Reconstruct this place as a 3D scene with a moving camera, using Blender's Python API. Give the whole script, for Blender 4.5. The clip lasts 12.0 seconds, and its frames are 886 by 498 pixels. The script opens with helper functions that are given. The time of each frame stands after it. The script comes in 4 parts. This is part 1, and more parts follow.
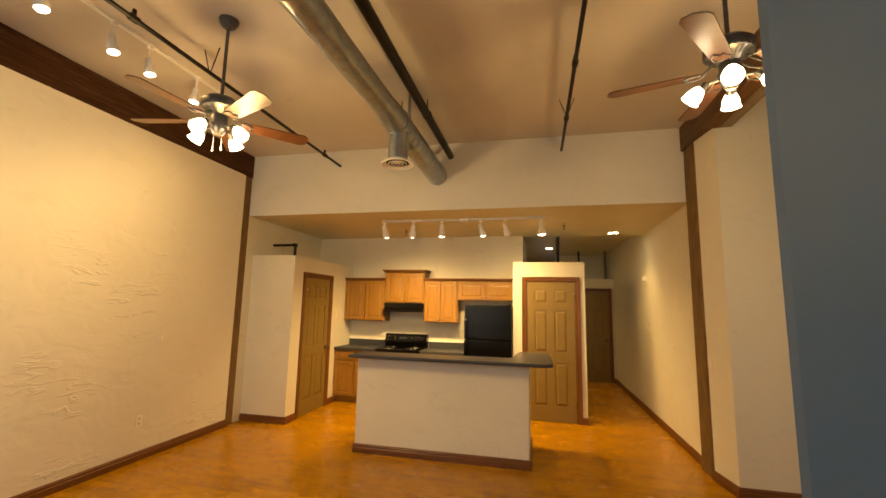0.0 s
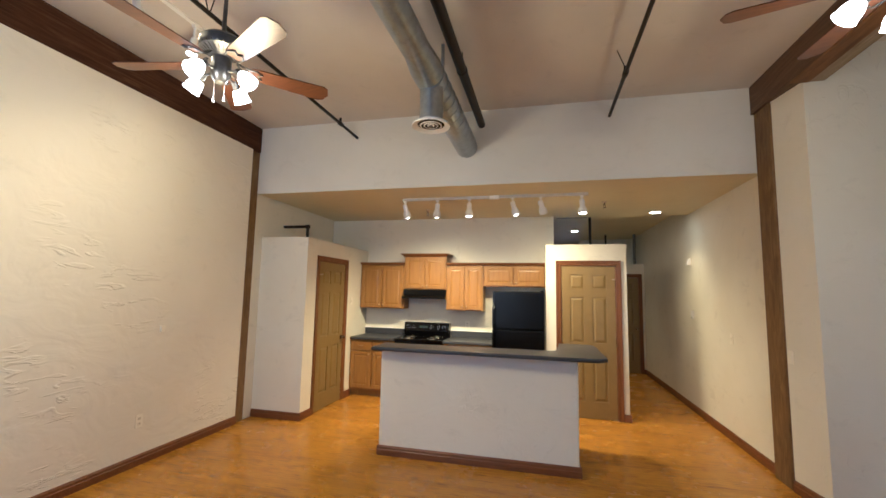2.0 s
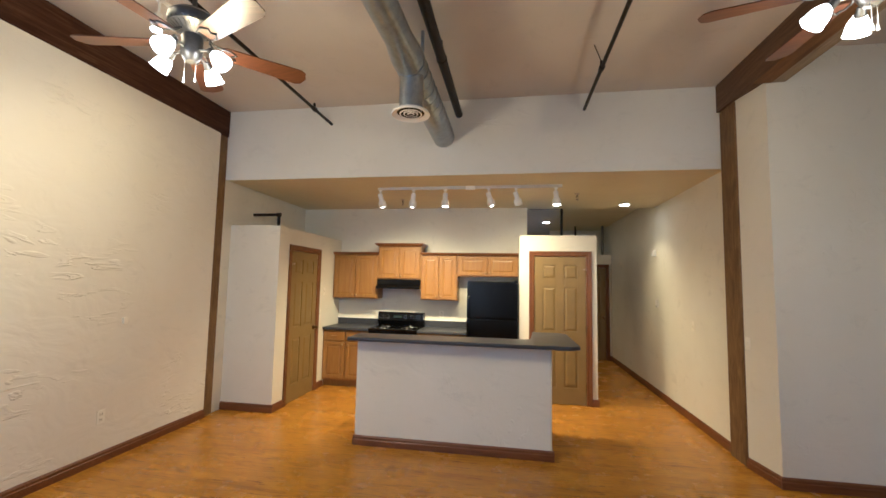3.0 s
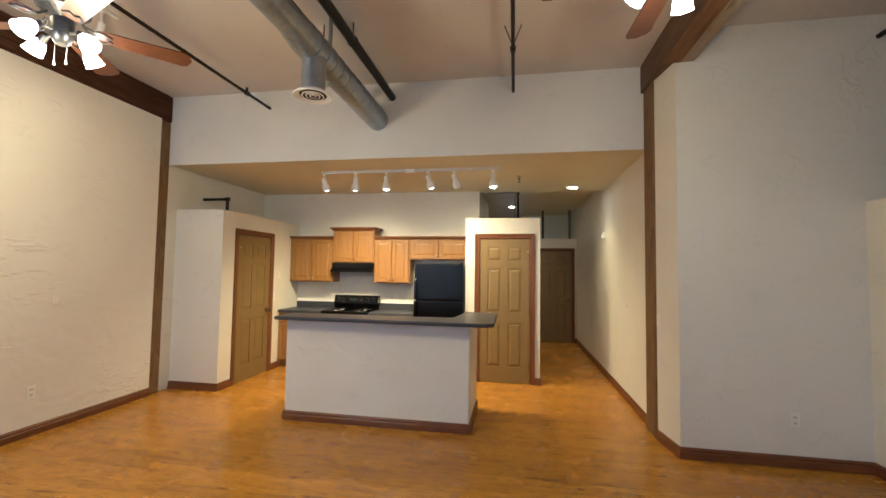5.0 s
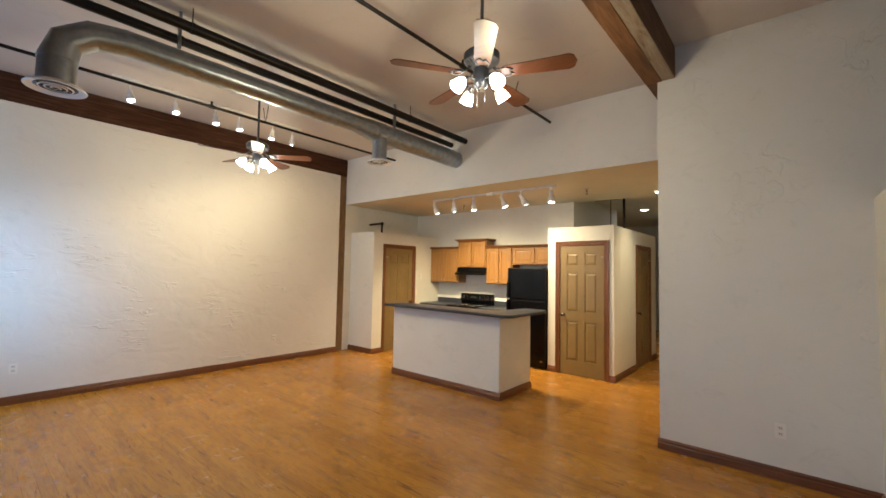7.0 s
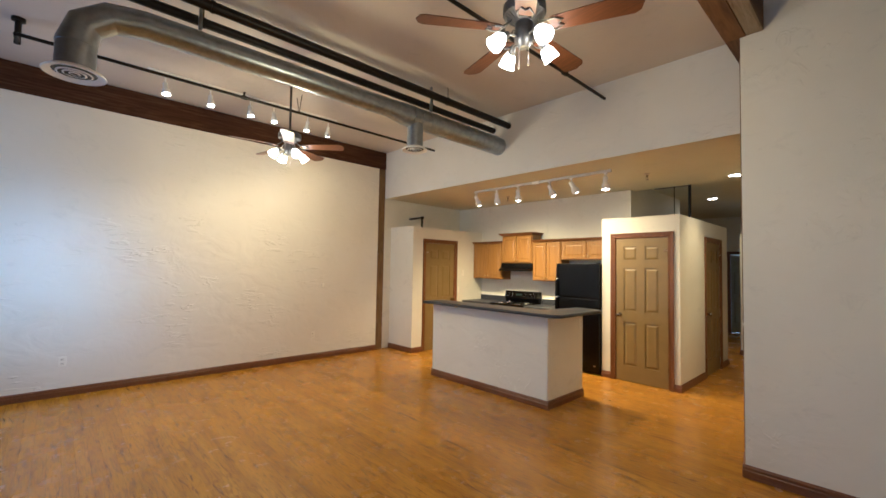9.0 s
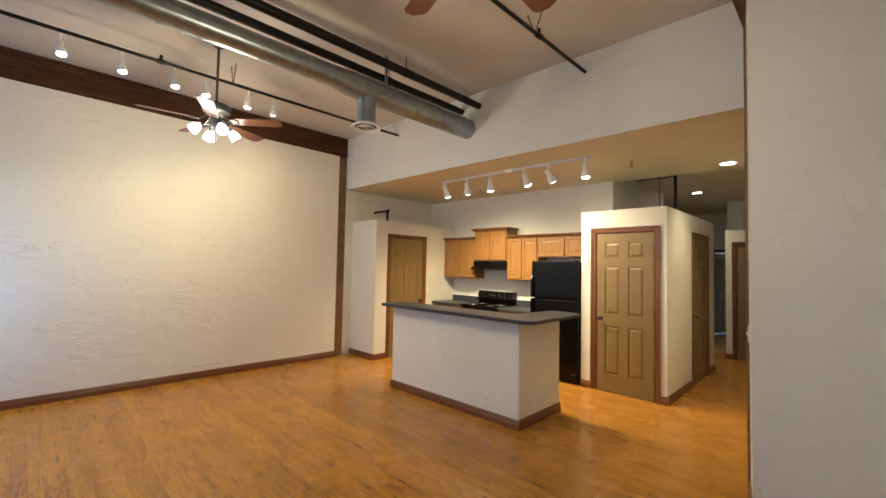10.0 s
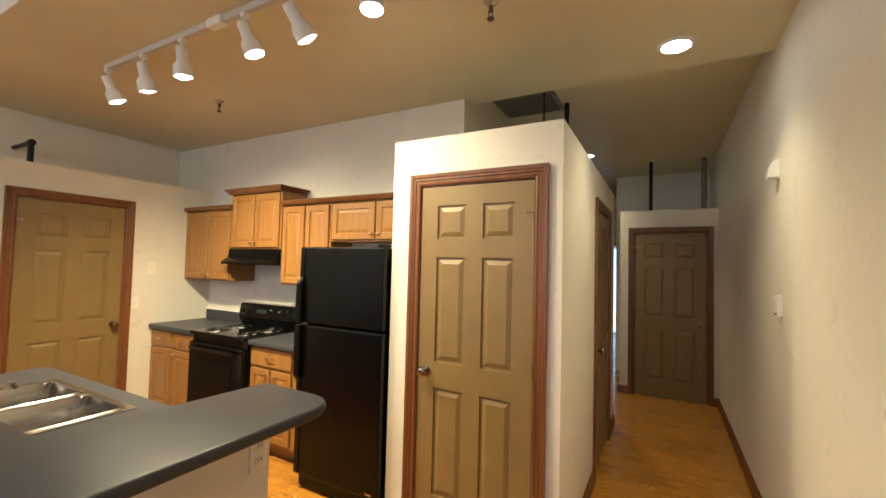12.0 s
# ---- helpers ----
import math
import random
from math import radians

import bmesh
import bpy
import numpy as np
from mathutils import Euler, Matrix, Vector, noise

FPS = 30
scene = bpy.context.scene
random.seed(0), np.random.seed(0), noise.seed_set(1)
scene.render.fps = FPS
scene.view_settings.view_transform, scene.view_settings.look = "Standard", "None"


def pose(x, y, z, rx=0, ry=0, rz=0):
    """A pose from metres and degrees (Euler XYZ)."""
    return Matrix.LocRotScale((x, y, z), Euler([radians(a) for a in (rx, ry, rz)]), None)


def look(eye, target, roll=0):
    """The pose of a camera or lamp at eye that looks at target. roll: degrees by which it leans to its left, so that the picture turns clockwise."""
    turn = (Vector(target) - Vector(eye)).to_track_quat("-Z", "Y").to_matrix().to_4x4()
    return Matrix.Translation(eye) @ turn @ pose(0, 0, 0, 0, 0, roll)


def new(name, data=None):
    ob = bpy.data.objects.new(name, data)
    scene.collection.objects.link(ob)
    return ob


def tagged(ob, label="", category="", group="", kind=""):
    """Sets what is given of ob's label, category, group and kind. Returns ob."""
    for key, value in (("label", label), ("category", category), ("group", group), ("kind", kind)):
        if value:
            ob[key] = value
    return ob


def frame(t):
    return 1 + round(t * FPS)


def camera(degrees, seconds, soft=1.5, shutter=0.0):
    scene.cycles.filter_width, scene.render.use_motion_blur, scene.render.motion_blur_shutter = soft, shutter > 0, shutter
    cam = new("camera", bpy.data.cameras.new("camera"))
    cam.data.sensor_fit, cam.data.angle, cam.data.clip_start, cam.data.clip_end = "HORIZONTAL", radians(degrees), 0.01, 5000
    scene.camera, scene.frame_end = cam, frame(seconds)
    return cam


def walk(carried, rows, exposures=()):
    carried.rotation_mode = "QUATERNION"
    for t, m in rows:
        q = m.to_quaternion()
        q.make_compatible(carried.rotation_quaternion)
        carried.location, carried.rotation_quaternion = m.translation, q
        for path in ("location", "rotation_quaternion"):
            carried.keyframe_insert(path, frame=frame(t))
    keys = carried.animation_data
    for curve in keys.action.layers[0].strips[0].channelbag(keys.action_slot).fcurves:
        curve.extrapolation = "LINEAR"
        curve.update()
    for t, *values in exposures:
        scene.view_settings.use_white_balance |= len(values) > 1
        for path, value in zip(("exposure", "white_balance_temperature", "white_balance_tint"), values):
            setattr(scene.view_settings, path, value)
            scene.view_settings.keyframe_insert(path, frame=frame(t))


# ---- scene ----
cam = camera(94.3, 12.0, soft=1.6)
METRES, EYE, TILT, LEAN, TURN = 8.76, 1.667, 0.0, 0.0, 12.9
ROWS = [
    (0.0, 0.0, 0.0, 0.0, -0.16, 7.71, -1.16),
    (0.5, -0.0093, 0.021, -0.0012, 2.38, 7.49, -1.15),
    (1.0, -0.0176, 0.0382, -0.0036, 3.24, 6.99, -1.14),
    (1.5, -0.023, 0.0563, -0.0044, 2.44, 6.47, -1.13),
    (2.0, -0.0326, 0.064, -0.0016, 0.65, 5.91, -1.13),
    (2.5, -0.0405, 0.0656, -0.0012, -1.55, 5.29, -1.16),
    (4.5, -0.0369, 0.0595, -0.0054, -6.3, 2.88, -0.98),
    (5.0, 0.0511, 0.0492, -0.0091, -3.1, 2.9, -0.83),
    (5.5, 0.1668, 0.0283, -0.0129, 3.7, 3.13, -0.87),
    (6.0, 0.2517, -0.0008, -0.0085, 13.2, 3.14, -1.06),
    (6.5, 0.2895, -0.0419, -0.0057, 21.01, 3.06, -1.14),
    (7.0, 0.3069, -0.0563, -0.0055, 27.35, 2.92, -1.1),
    (7.5, 0.3077, -0.0563, -0.0044, 31.78, 2.79, -1.13),
    (9.5, 0.2821, 0.0201, -0.0102, 33.74, 2.48, -1.04),
    (10.0, 0.2729, 0.0706, -0.0099, 31.23, 2.34, -1.12),
    (10.5, 0.2559, 0.1726, -0.0107, 23.1, 2.27, -1.25),
    (11.0, 0.2416, 0.2685, -0.0074, 13.91, 2.38, -1.36),
    (11.5, 0.2407, 0.3635, -0.0117, 9.88, 2.46, -1.46),
    (12.0, 0.2398, 0.4526, -0.0113, 15.34, 2.29, -1.42),
]
WARMTH = [(0.0, -0.1, 7900, 6), (0.3, -0.12, 6900, 9), (0.6, -0.1, 5700, 9), (0.85, -0.02, 4750, 7), (1.5, 0.05, 4530, 6), (4.5, 0.05, 4560, 5), (5.5, 0.14, 4640, 5), (10.4, 0.10, 4660, 5), (11.0, 0.27, 4580, 5), (11.5, 0.30, 4660, 5), (12.0, 0.17, 4640, 6)]
walk(cam, [(t, pose(0, 0, EYE, TILT, LEAN, TURN) @ pose(METRES * x, METRES * y, METRES * z, 90 + pitch, roll, yaw)) for t, x, y, z, yaw, pitch, roll in ROWS], WARMTH)

# ---- plan, in metres ----
LEFT, SOFFIT, CEIL, LOW = -4.06, 5.114, 3.79, 2.88      # left wall, beam front, high ceiling, kitchen ceiling
HALL, NIB, PART = 1.735, 4.445, 3.205                      # right wall of the hall, end wall beside it, side partition
BACK, FRONT = 7.206, -0.75                                # kitchen back wall, window wall behind the walk
BOX_L, BOX_R, BOX_F = -3.39, 0.703, 6.48                   # closet walls
HALL_END, HALL_CEIL, FAR = 10.15, 3.02, 13.3

FAN_LIGHT, TRACK_SPOT, WALL_SPOT, CAN_LIGHT, DAY = 68.0, 138.0, 25.0, 84.0, 22.5
WARM, COOL = (1.0, 0.65, 0.27), (0.55, 0.75, 1.0)

# ---- world and daylight ----
world = bpy.data.worlds.new("world")
scene.world = world
world.use_nodes = True
wn = world.node_tree.nodes
sky = wn.new("ShaderNodeTexSky")
sky.sky_type, sky.sun_disc = "NISHITA", False
sky.sun_elevation, sky.sun_rotation = radians(35), radians(200)
world.node_tree.links.new(sky.outputs[0], wn["Background"].inputs[0])
wn["Background"].inputs[1].default_value = 0.1


def lamp(name, kind, place, power, colour, target=None, **more):
    data = bpy.data.lights.new(name, kind)
    data.energy, data.color = power, colour
    for key, value in more.items():
        setattr(data, key, value)
    ob = new(name, data)
    ob.matrix_world = look(place, target) if target else pose(*place)
    return ob


lamp("window_daylight", "AREA", (-2.45, FRONT - 0.25, 1.9), DAY, COOL, (-3.9, 2.2, 1.0), shape="RECTANGLE", size=2.5, size_y=2.3)
lamp("window_skylight", "AREA", (-2.25, FRONT - 0.03, 1.95), DAY * 0.13, COOL, (-4.06, 0.62, 1.30), shape="RECTANGLE", size=0.30, size_y=1.4, spread=radians(50))
lamp("window_daylight", "AREA", (1.9, FRONT - 0.25, 1.9), DAY * 0.32, COOL, (1.9, 3, 1.7), shape="RECTANGLE", size=1.9, size_y=2.3)
lamp("bedroom_daylight", "AREA", (0.0, FAR + 1.9, 1.5), 0.08, COOL, (0.3, 0, 1.2), shape="RECTANGLE", size=1.4, size_y=1.8)


# ---- materials ----
def material(name, colour, rough=0.6, metal=0.0, build=None):
    m = bpy.data.materials.new(name)
    m.use_nodes = True
    nt = m.node_tree
    b = nt.nodes["Principled BSDF"]
    b.inputs["Base Color"].default_value = (*colour, 1)
    b.inputs["Roughness"].default_value, b.inputs["Metallic"].default_value = rough, metal
    if build:
        build(nt, b)
    return m


def node(nt, kind, inputs=None, **props):
    n = nt.nodes.new(kind)
    for key, value in props.items():
        setattr(n, key, value)
    for key, value in (inputs or {}).items():
        if isinstance(value, bpy.types.NodeSocket):
            nt.links.new(value, n.inputs[key])
        else:
            n.inputs[key].default_value = value
    return n


def ramp(nt, fac, stops):
    n = node(nt, "ShaderNodeValToRGB", {"Fac": fac})
    while len(n.color_ramp.elements) < len(stops):
        n.color_ramp.elements.new(0.5)
    for e, (p, c) in zip(n.color_ramp.elements, stops):
        e.position, e.color = p, (*c, 1) if len(c) == 3 else c
    return n.outputs[0]


def mapped(nt, scale=(1, 1, 1), world_space=True, rot=(0, 0, 0)):
    if world_space:
        src = node(nt, "ShaderNodeNewGeometry").outputs["Position"]
    else:
        src = node(nt, "ShaderNodeTexCoord").outputs["Object"]
    return node(nt, "ShaderNodeMapping", {"Vector": src, "Scale": scale, "Rotation": rot}).outputs[0]


def noise_tex(nt, vec, scale, detail=4.0, rough=0.55, distortion=0.0):
    return node(nt, "ShaderNodeTexNoise", {"Vector": vec, "Scale": scale, "Detail": detail, "Roughness": rough, "Distortion": distortion}).outputs["Fac"]


def mixc(nt, fac, a, b, mode="MIX"):
    n = node(nt, "ShaderNodeMix", data_type="RGBA", blend_type=mode)
    for key, value in ((0, fac), (6, a), (7, b)):
        if isinstance(value, bpy.types.NodeSocket):
            nt.links.new(value, n.inputs[key])
        else:
            n.inputs[key].default_value = (*value, 1) if isinstance(value, tuple) and len(value) == 3 else value
    return n.outputs[2]


def bump(nt, b, height, strength, distance, normal=None):
    n = node(nt, "ShaderNodeBump", {"Height": height, "Strength": strength, "Distance": distance})
    if normal:
        nt.links.new(normal, n.inputs["Normal"])
    nt.links.new(n.outputs[0], b.inputs["Normal"])
    return n.outputs[0]


def plaster(name, colour, dirty, relief=1.0, rough=0.55, marks=(3.2, 13.0), smudge=0.12):
    def build(nt, b):
        vec = mapped(nt)
        big = noise_tex(nt, vec, 0.9, 5)
        col = mixc(nt, ramp(nt, big, [(0.35, (0, 0, 0)), (0.75, (1, 1, 1))]), colour, dirty)
        marks_fac = ramp(nt, noise_tex(nt, mapped(nt, (1.6, 1.6, 2.4)), 2.4, 7, 0.72, 0.8), [(0.57, (0, 0, 0)), (0.68, (smudge,) * 3)])
        col = mixc(nt, marks_fac, col, tuple(c * 0.55 for c in dirty))
        nt.links.new(col, b.inputs["Base Color"])
        # broad trowel sweeps, knock-down ridges and fine sand
        sweeps = noise_tex(nt, mapped(nt, (1, 1, 1.5)), 2.2, 3, 0.5, 1.2)
        ridge = noise_tex(nt, mapped(nt, (marks[0], marks[0], marks[1])), 1.0, 2.5, 0.5, 1.3)
        ridge = ramp(nt, ridge, [(0.0, (0, 0, 0)), (0.54, (0.0, 0.0, 0.0)), (0.61, (1, 1, 1)), (0.70, (0.5, 0.5, 0.5)), (1.0, (0.4, 0.4, 0.4))])
        where = ramp(nt, noise_tex(nt, mapped(nt), 1.5, 3), [(0.54, (0, 0, 0)), (0.68, (1, 1, 1))])
        ridge = node(nt, "ShaderNodeMath", {0: ridge, 1: where}, operation="MULTIPLY").outputs[0]
        fine = noise_tex(nt, vec, 45, 3)
        n1 = bump(nt, b, sweeps, 0.5 * relief, 0.02)
        n2 = bump(nt, b, ridge, 0.75 * min(1.0, relief), 0.010 * relief, n1)
        bump(nt, b, fine, 0.3 * relief, 0.001, n2)
    return material(name, colour, rough, 0, build)


def wood(name, dark, mid, light, axis="z", rough=0.4, scale=1.0, vary=True, along=0.06, blotch=0.25):
    def build(nt, b):
        stretch = {"x": (along, 1, 1), "y": (1, along, 1), "z": (1, 1, along)}[axis]
        vec = mapped(nt, tuple(s * 14 * scale for s in stretch))
        if vary:
            rnd = node(nt, "ShaderNodeObjectInfo").outputs["Random"]
            off = node(nt, "ShaderNodeVectorMath", {0: vec, 1: node(nt, "ShaderNodeCombineXYZ", {"X": node(nt, "ShaderNodeMath", {0: rnd, 1: 37.0}, operation="MULTIPLY").outputs[0], "Y": rnd, "Z": rnd}).outputs[0]}, operation="ADD").outputs[0]
            vec = off
        grain = noise_tex(nt, vec, 1.6, 6, 0.62, 1.6)
        fine = noise_tex(nt, vec, 9.0, 4, 0.6)
        col = ramp(nt, grain, [(0.3, dark), (0.5, mid), (0.7, light)])
        col = mixc(nt, ramp(nt, fine, [(0.42, (0.0, 0.0, 0.0)), (0.6, (0.22, 0.22, 0.22))]), col, dark)
        stain = noise_tex(nt, mapped(nt, tuple(2.2 * max(s, 0.3) for s in stretch)), 1.5, 6, 0.65)
        col = mixc(nt, ramp(nt, stain, [(0.42, (0.0, 0.0, 0.0)), (0.72, (blotch,) * 3)]), col, dark)
        nt.links.new(col, b.inputs["Base Color"])
        bump(nt, b, fine, 0.12, 0.001)
    return material(name, mid, rough, 0, build)


def floor_wood(name, by_object):
    def build(nt, b):
        if by_object:
            rnd = node(nt, "ShaderNodeObjectInfo").outputs["Random"]
        else:
            rnd = node(nt, "ShaderNodeNewGeometry").outputs["Random Per Island"]
        shift = node(nt, "ShaderNodeCombineXYZ", {"X": node(nt, "ShaderNodeMath", {0: rnd, 1: 71.0}, operation="MULTIPLY").outputs[0], "Y": node(nt, "ShaderNodeMath", {0: rnd, 1: 13.0}, operation="MULTIPLY").outputs[0]}).outputs[0]
        base = mapped(nt, (1.0, 12.0, 1.0))
        vec = node(nt, "ShaderNodeVectorMath", {0: base, 1: shift}, operation="ADD").outputs[0]
        swirl = noise_tex(nt, node(nt, "ShaderNodeVectorMath", {0: mapped(nt, (1.3, 7.0, 1.0)), 1: shift}, operation="ADD").outputs[0], 1.0, 2, 0.5, 0.6)
        rings = node(nt, "ShaderNodeMath", {0: node(nt, "ShaderNodeMath", {0: swirl, 1: 38.0}, operation="MULTIPLY").outputs[0]}, operation="SINE").outputs[0]
        cathedral = node(nt, "ShaderNodeMapRange", {"Value": rings, "From Min": -1.0}).outputs[0]
        pores = noise_tex(nt, node(nt, "ShaderNodeVectorMath", {0: mapped(nt, (5.0, 55.0, 1.0)), 1: shift}, operation="ADD").outputs[0], 1.5, 4, 0.6)
        tone = ramp(nt, rnd, [(0.0, (0.39, 0.172, 0.006)), (0.35, (0.44, 0.200, 0.008)), (0.75, (0.49, 0.226, 0.011)), (1.0, (0.41, 0.182, 0.006))])
        zones = ramp(nt, noise_tex(nt, mapped(nt, (0.8, 2.5, 1.0)), 1.1, 3, 0.6), [(0.42, (0.18, 0.18, 0.18)), (0.62, (1, 1, 1))])
        arcs = node(nt, "ShaderNodeMath", {0: ramp(nt, cathedral, [(0.66, (0.0, 0.0, 0.0)), (0.95, (0.42, 0.42, 0.42))]), 1: zones}, operation="MULTIPLY").outputs[0]
        col = mixc(nt, arcs, tone, (0.15, 0.058, 0.009))
        col = mixc(nt, ramp(nt, pores, [(0.5, (0, 0, 0)), (0.66, (0.42, 0.42, 0.42))]), col, (0.11, 0.042, 0.008))
        worn = noise_tex(nt, mapped(nt, (0.5, 5.0, 1.0)), 1.7, 6, 0.62, 0.4)
        col = mixc(nt, ramp(nt, worn, [(0.55, (0, 0, 0)), (0.70, (0.5, 0.5, 0.5))]), col, (0.17, 0.072, 0.009))
        scuff = noise_tex(nt, mapped(nt, (1.6, 15.0, 1.0)), 1.6, 8, 0.70, 0.9)
        col = mixc(nt, ramp(nt, scuff, [(0.575, (0, 0, 0)), (0.64, (0.75, 0.75, 0.75))]), col, (0.085, 0.033, 0.008))
        pale = noise_tex(nt, mapped(nt, (3.0, 9.0, 1.0)), 2.3, 6, 0.7)
        col = mixc(nt, ramp(nt, pale, [(0.62, (0, 0, 0)), (0.68, (0.5, 0.5, 0.5))]), col, (0.50, 0.31, 0.12))
        nt.links.new(col, b.inputs["Base Color"])
        gloss = noise_tex(nt, mapped(nt), 3.0, 5, 0.6)
        nt.links.new(node(nt, "ShaderNodeMapRange", {"Value": gloss, "To Min": 0.16, "To Max": 0.36}).outputs[0], b.inputs["Roughness"])
        b.inputs["Specular IOR Level"].default_value = 0.38
        bump(nt, b, pores, 0.1, 0.0006)
    return material(name, (0.4, 0.18, 0.05), 0.28, 0, build)


def speckled(name, colour, second, scale, rough, amount=0.5, metal=0.0, relief=0.0):
    def build(nt, b):
        n = noise_tex(nt, mapped(nt), scale, 4, 0.6)
        nt.links.new(mixc(nt, ramp(nt, n, [(0.4, (0, 0, 0)), (0.65, (amount,) * 3)]), colour, second), b.inputs["Base Color"])
        if relief:
            bump(nt, b, n, relief, 0.001)
    return material(name, colour, rough, metal, build)


def glowing(name, colour, strength):
    def build(nt, b):
        b.inputs["Emission Color"].default_value = (*colour, 1)
        b.inputs["Emission Strength"].default_value = strength
    return material(name, (0.9, 0.88, 0.84), 0.4, 0, build)


STUCCO = plaster("cream_stucco", (0.80, 0.755, 0.645), (0.75, 0.70, 0.585), 1.1)
STUCCO_SOFT = plaster("cream_stucco_soft", (0.78, 0.745, 0.64), (0.71, 0.675, 0.565), 0.75, 0.55, (9.0, 6.5), 0.16)
# wall plaster made whiter: cool window daylight on the soffit, put into its colour
SOFFIT_DAYLIT = plaster("daylit_soffit_plaster", (0.78, 0.765, 0.70), (0.71, 0.69, 0.62), 0.6, smudge=0.10)
SMOOTH = plaster("painted_plaster", (0.785, 0.755, 0.64), (0.70, 0.66, 0.54), 0.38, marks=(8.0, 8.0), smudge=0.20)
CEILING = plaster("beige_ceiling", (0.63, 0.578, 0.525), (0.56, 0.51, 0.46), 0.5, smudge=0.15)
LOWCEIL = plaster("tan_ceiling", (0.72, 0.66, 0.44), (0.64, 0.58, 0.385), 0.35)
TIMBER = wood("dark_timber", (0.035, 0.014, 0.007), (0.070, 0.030, 0.014), (0.12, 0.06, 0.028), "y", 0.8)
TIMBER.node_tree.nodes["Principled BSDF"].inputs["Specular IOR Level"].default_value = 0.15
BEAMWOOD = wood("brown_timber", (0.05, 0.024, 0.011), (0.105, 0.055, 0.026), (0.17, 0.095, 0.045), "y", 0.72)
BOARDWOOD = wood("worn_orange_board", (0.09, 0.040, 0.012), (0.20, 0.095, 0.030), (0.28, 0.145, 0.055), "y", 0.7, 0.8, True, 0.08, 0.45)
SMEARED = wood("paint_smeared_board", (0.16, 0.11, 0.06), (0.34, 0.28, 0.19), (0.42, 0.36, 0.26), "y", 0.75, 0.7, True, 0.12, 0.5)
POSTWOOD = wood("post_timber", (0.10, 0.050, 0.016), (0.18, 0.100, 0.031), (0.26, 0.155, 0.052), "z", 0.7, 0.8, True, 0.16, 0.45)
TRIM = wood("stained_trim", (0.105, 0.036, 0.008), (0.165, 0.062, 0.013), (0.21, 0.085, 0.020), "z", 0.35, 0.9)
BASE = wood("stained_baseboard", (0.085, 0.029, 0.009), (0.155, 0.054, 0.016), (0.21, 0.080, 0.024), "x", 0.35, 1.5)
OAK = wood("honey_oak", (0.235, 0.110, 0.018), (0.295, 0.147, 0.025), (0.345, 0.180, 0.035), "z", 0.38, 1.1)
DOORPAINT = speckled("olive_door_paint", (0.225, 0.151, 0.046), (0.195, 0.129, 0.038), 6, 0.42, 0.6, 0, 0.02)
COUNTER = speckled("charcoal_laminate", (0.045, 0.048, 0.058), (0.060, 0.062, 0.072), 160, 0.36, 0.8)
COUNTER.node_tree.nodes["Principled BSDF"].inputs["Specular IOR Level"].default_value = 0.25
BLACK = speckled("black_enamel", (0.003, 0.003, 0.0035), (0.005, 0.005, 0.0055), 60, 0.12, 0.5)
BLACK.node_tree.nodes["Principled BSDF"].inputs["Specular IOR Level"].default_value = 0.25
BLACKTEX = speckled("textured_black", (0.0012, 0.0012, 0.0015), (0.0025, 0.0025, 0.003), 220, 0.25, 0.6, 0, 0.05)
BLACKTEX.node_tree.nodes["Principled BSDF"].inputs["Specular IOR Level"].default_value = 0.25
PIPE = speckled("black_pipe", (0.005, 0.0045, 0.0045), (0.016, 0.010, 0.008), 20, 0.42, 0.6)
PIPE.node_tree.nodes["Principled BSDF"].inputs["Specular IOR Level"].default_value = 0.3
GALV = speckled("galvanised_steel", (0.36, 0.40, 0.44), (0.27, 0.30, 0.335), 14, 0.30, 0.8, 0.82)
PEWTER = speckled("pewter_fan", (0.10, 0.10, 0.105), (0.16, 0.155, 0.15), 30, 0.32, 0.5, 0.7)
BLADE = wood("cherry_blade", (0.04, 0.014, 0.006), (0.072, 0.026, 0.010), (0.105, 0.040, 0.015), "x", 0.36, 1.2)
IRON = speckled("dark_pewter_iron", (0.07, 0.068, 0.065), (0.12, 0.115, 0.11), 30, 0.4, 0.5, 0.6)
WHITE = speckled("white_enamel", (0.84, 0.83, 0.80), (0.78, 0.77, 0.74), 20, 0.4, 0.5)
GREYSTEEL = speckled("dull_grey_steel", (0.20, 0.19, 0.165), (0.14, 0.132, 0.115), 18, 0.5, 0.7, 0.3)
BRASS = material("brushed_brass", (0.55, 0.40, 0.18), 0.28, 1.0)
NICKEL = material("satin_nickel", (0.55, 0.50, 0.44), 0.28, 1.0)
AGED_NICKEL = material("aged_nickel", (0.34, 0.28, 0.21), 0.24, 1.0)
STEEL = speckled("stainless_steel", (0.50, 0.49, 0.475), (0.40, 0.39, 0.38), 40, 0.22, 0.5, 1.0)
IVORY = material("ivory_plastic", (0.84, 0.80, 0.68), 0.35)
RAILPAINT = speckled("greyed_white_rail", (0.58, 0.565, 0.53), (0.48, 0.465, 0.43), 16, 0.4, 0.6)
# ivory darkened to carry the shadows round the outlet sockets
IVORY_SHADED = material("shaded_ivory_plastic", (0.72, 0.67, 0.55), 0.4)
HINGE = material("aged_brass", (0.14, 0.085, 0.035), 0.4, 0.9)


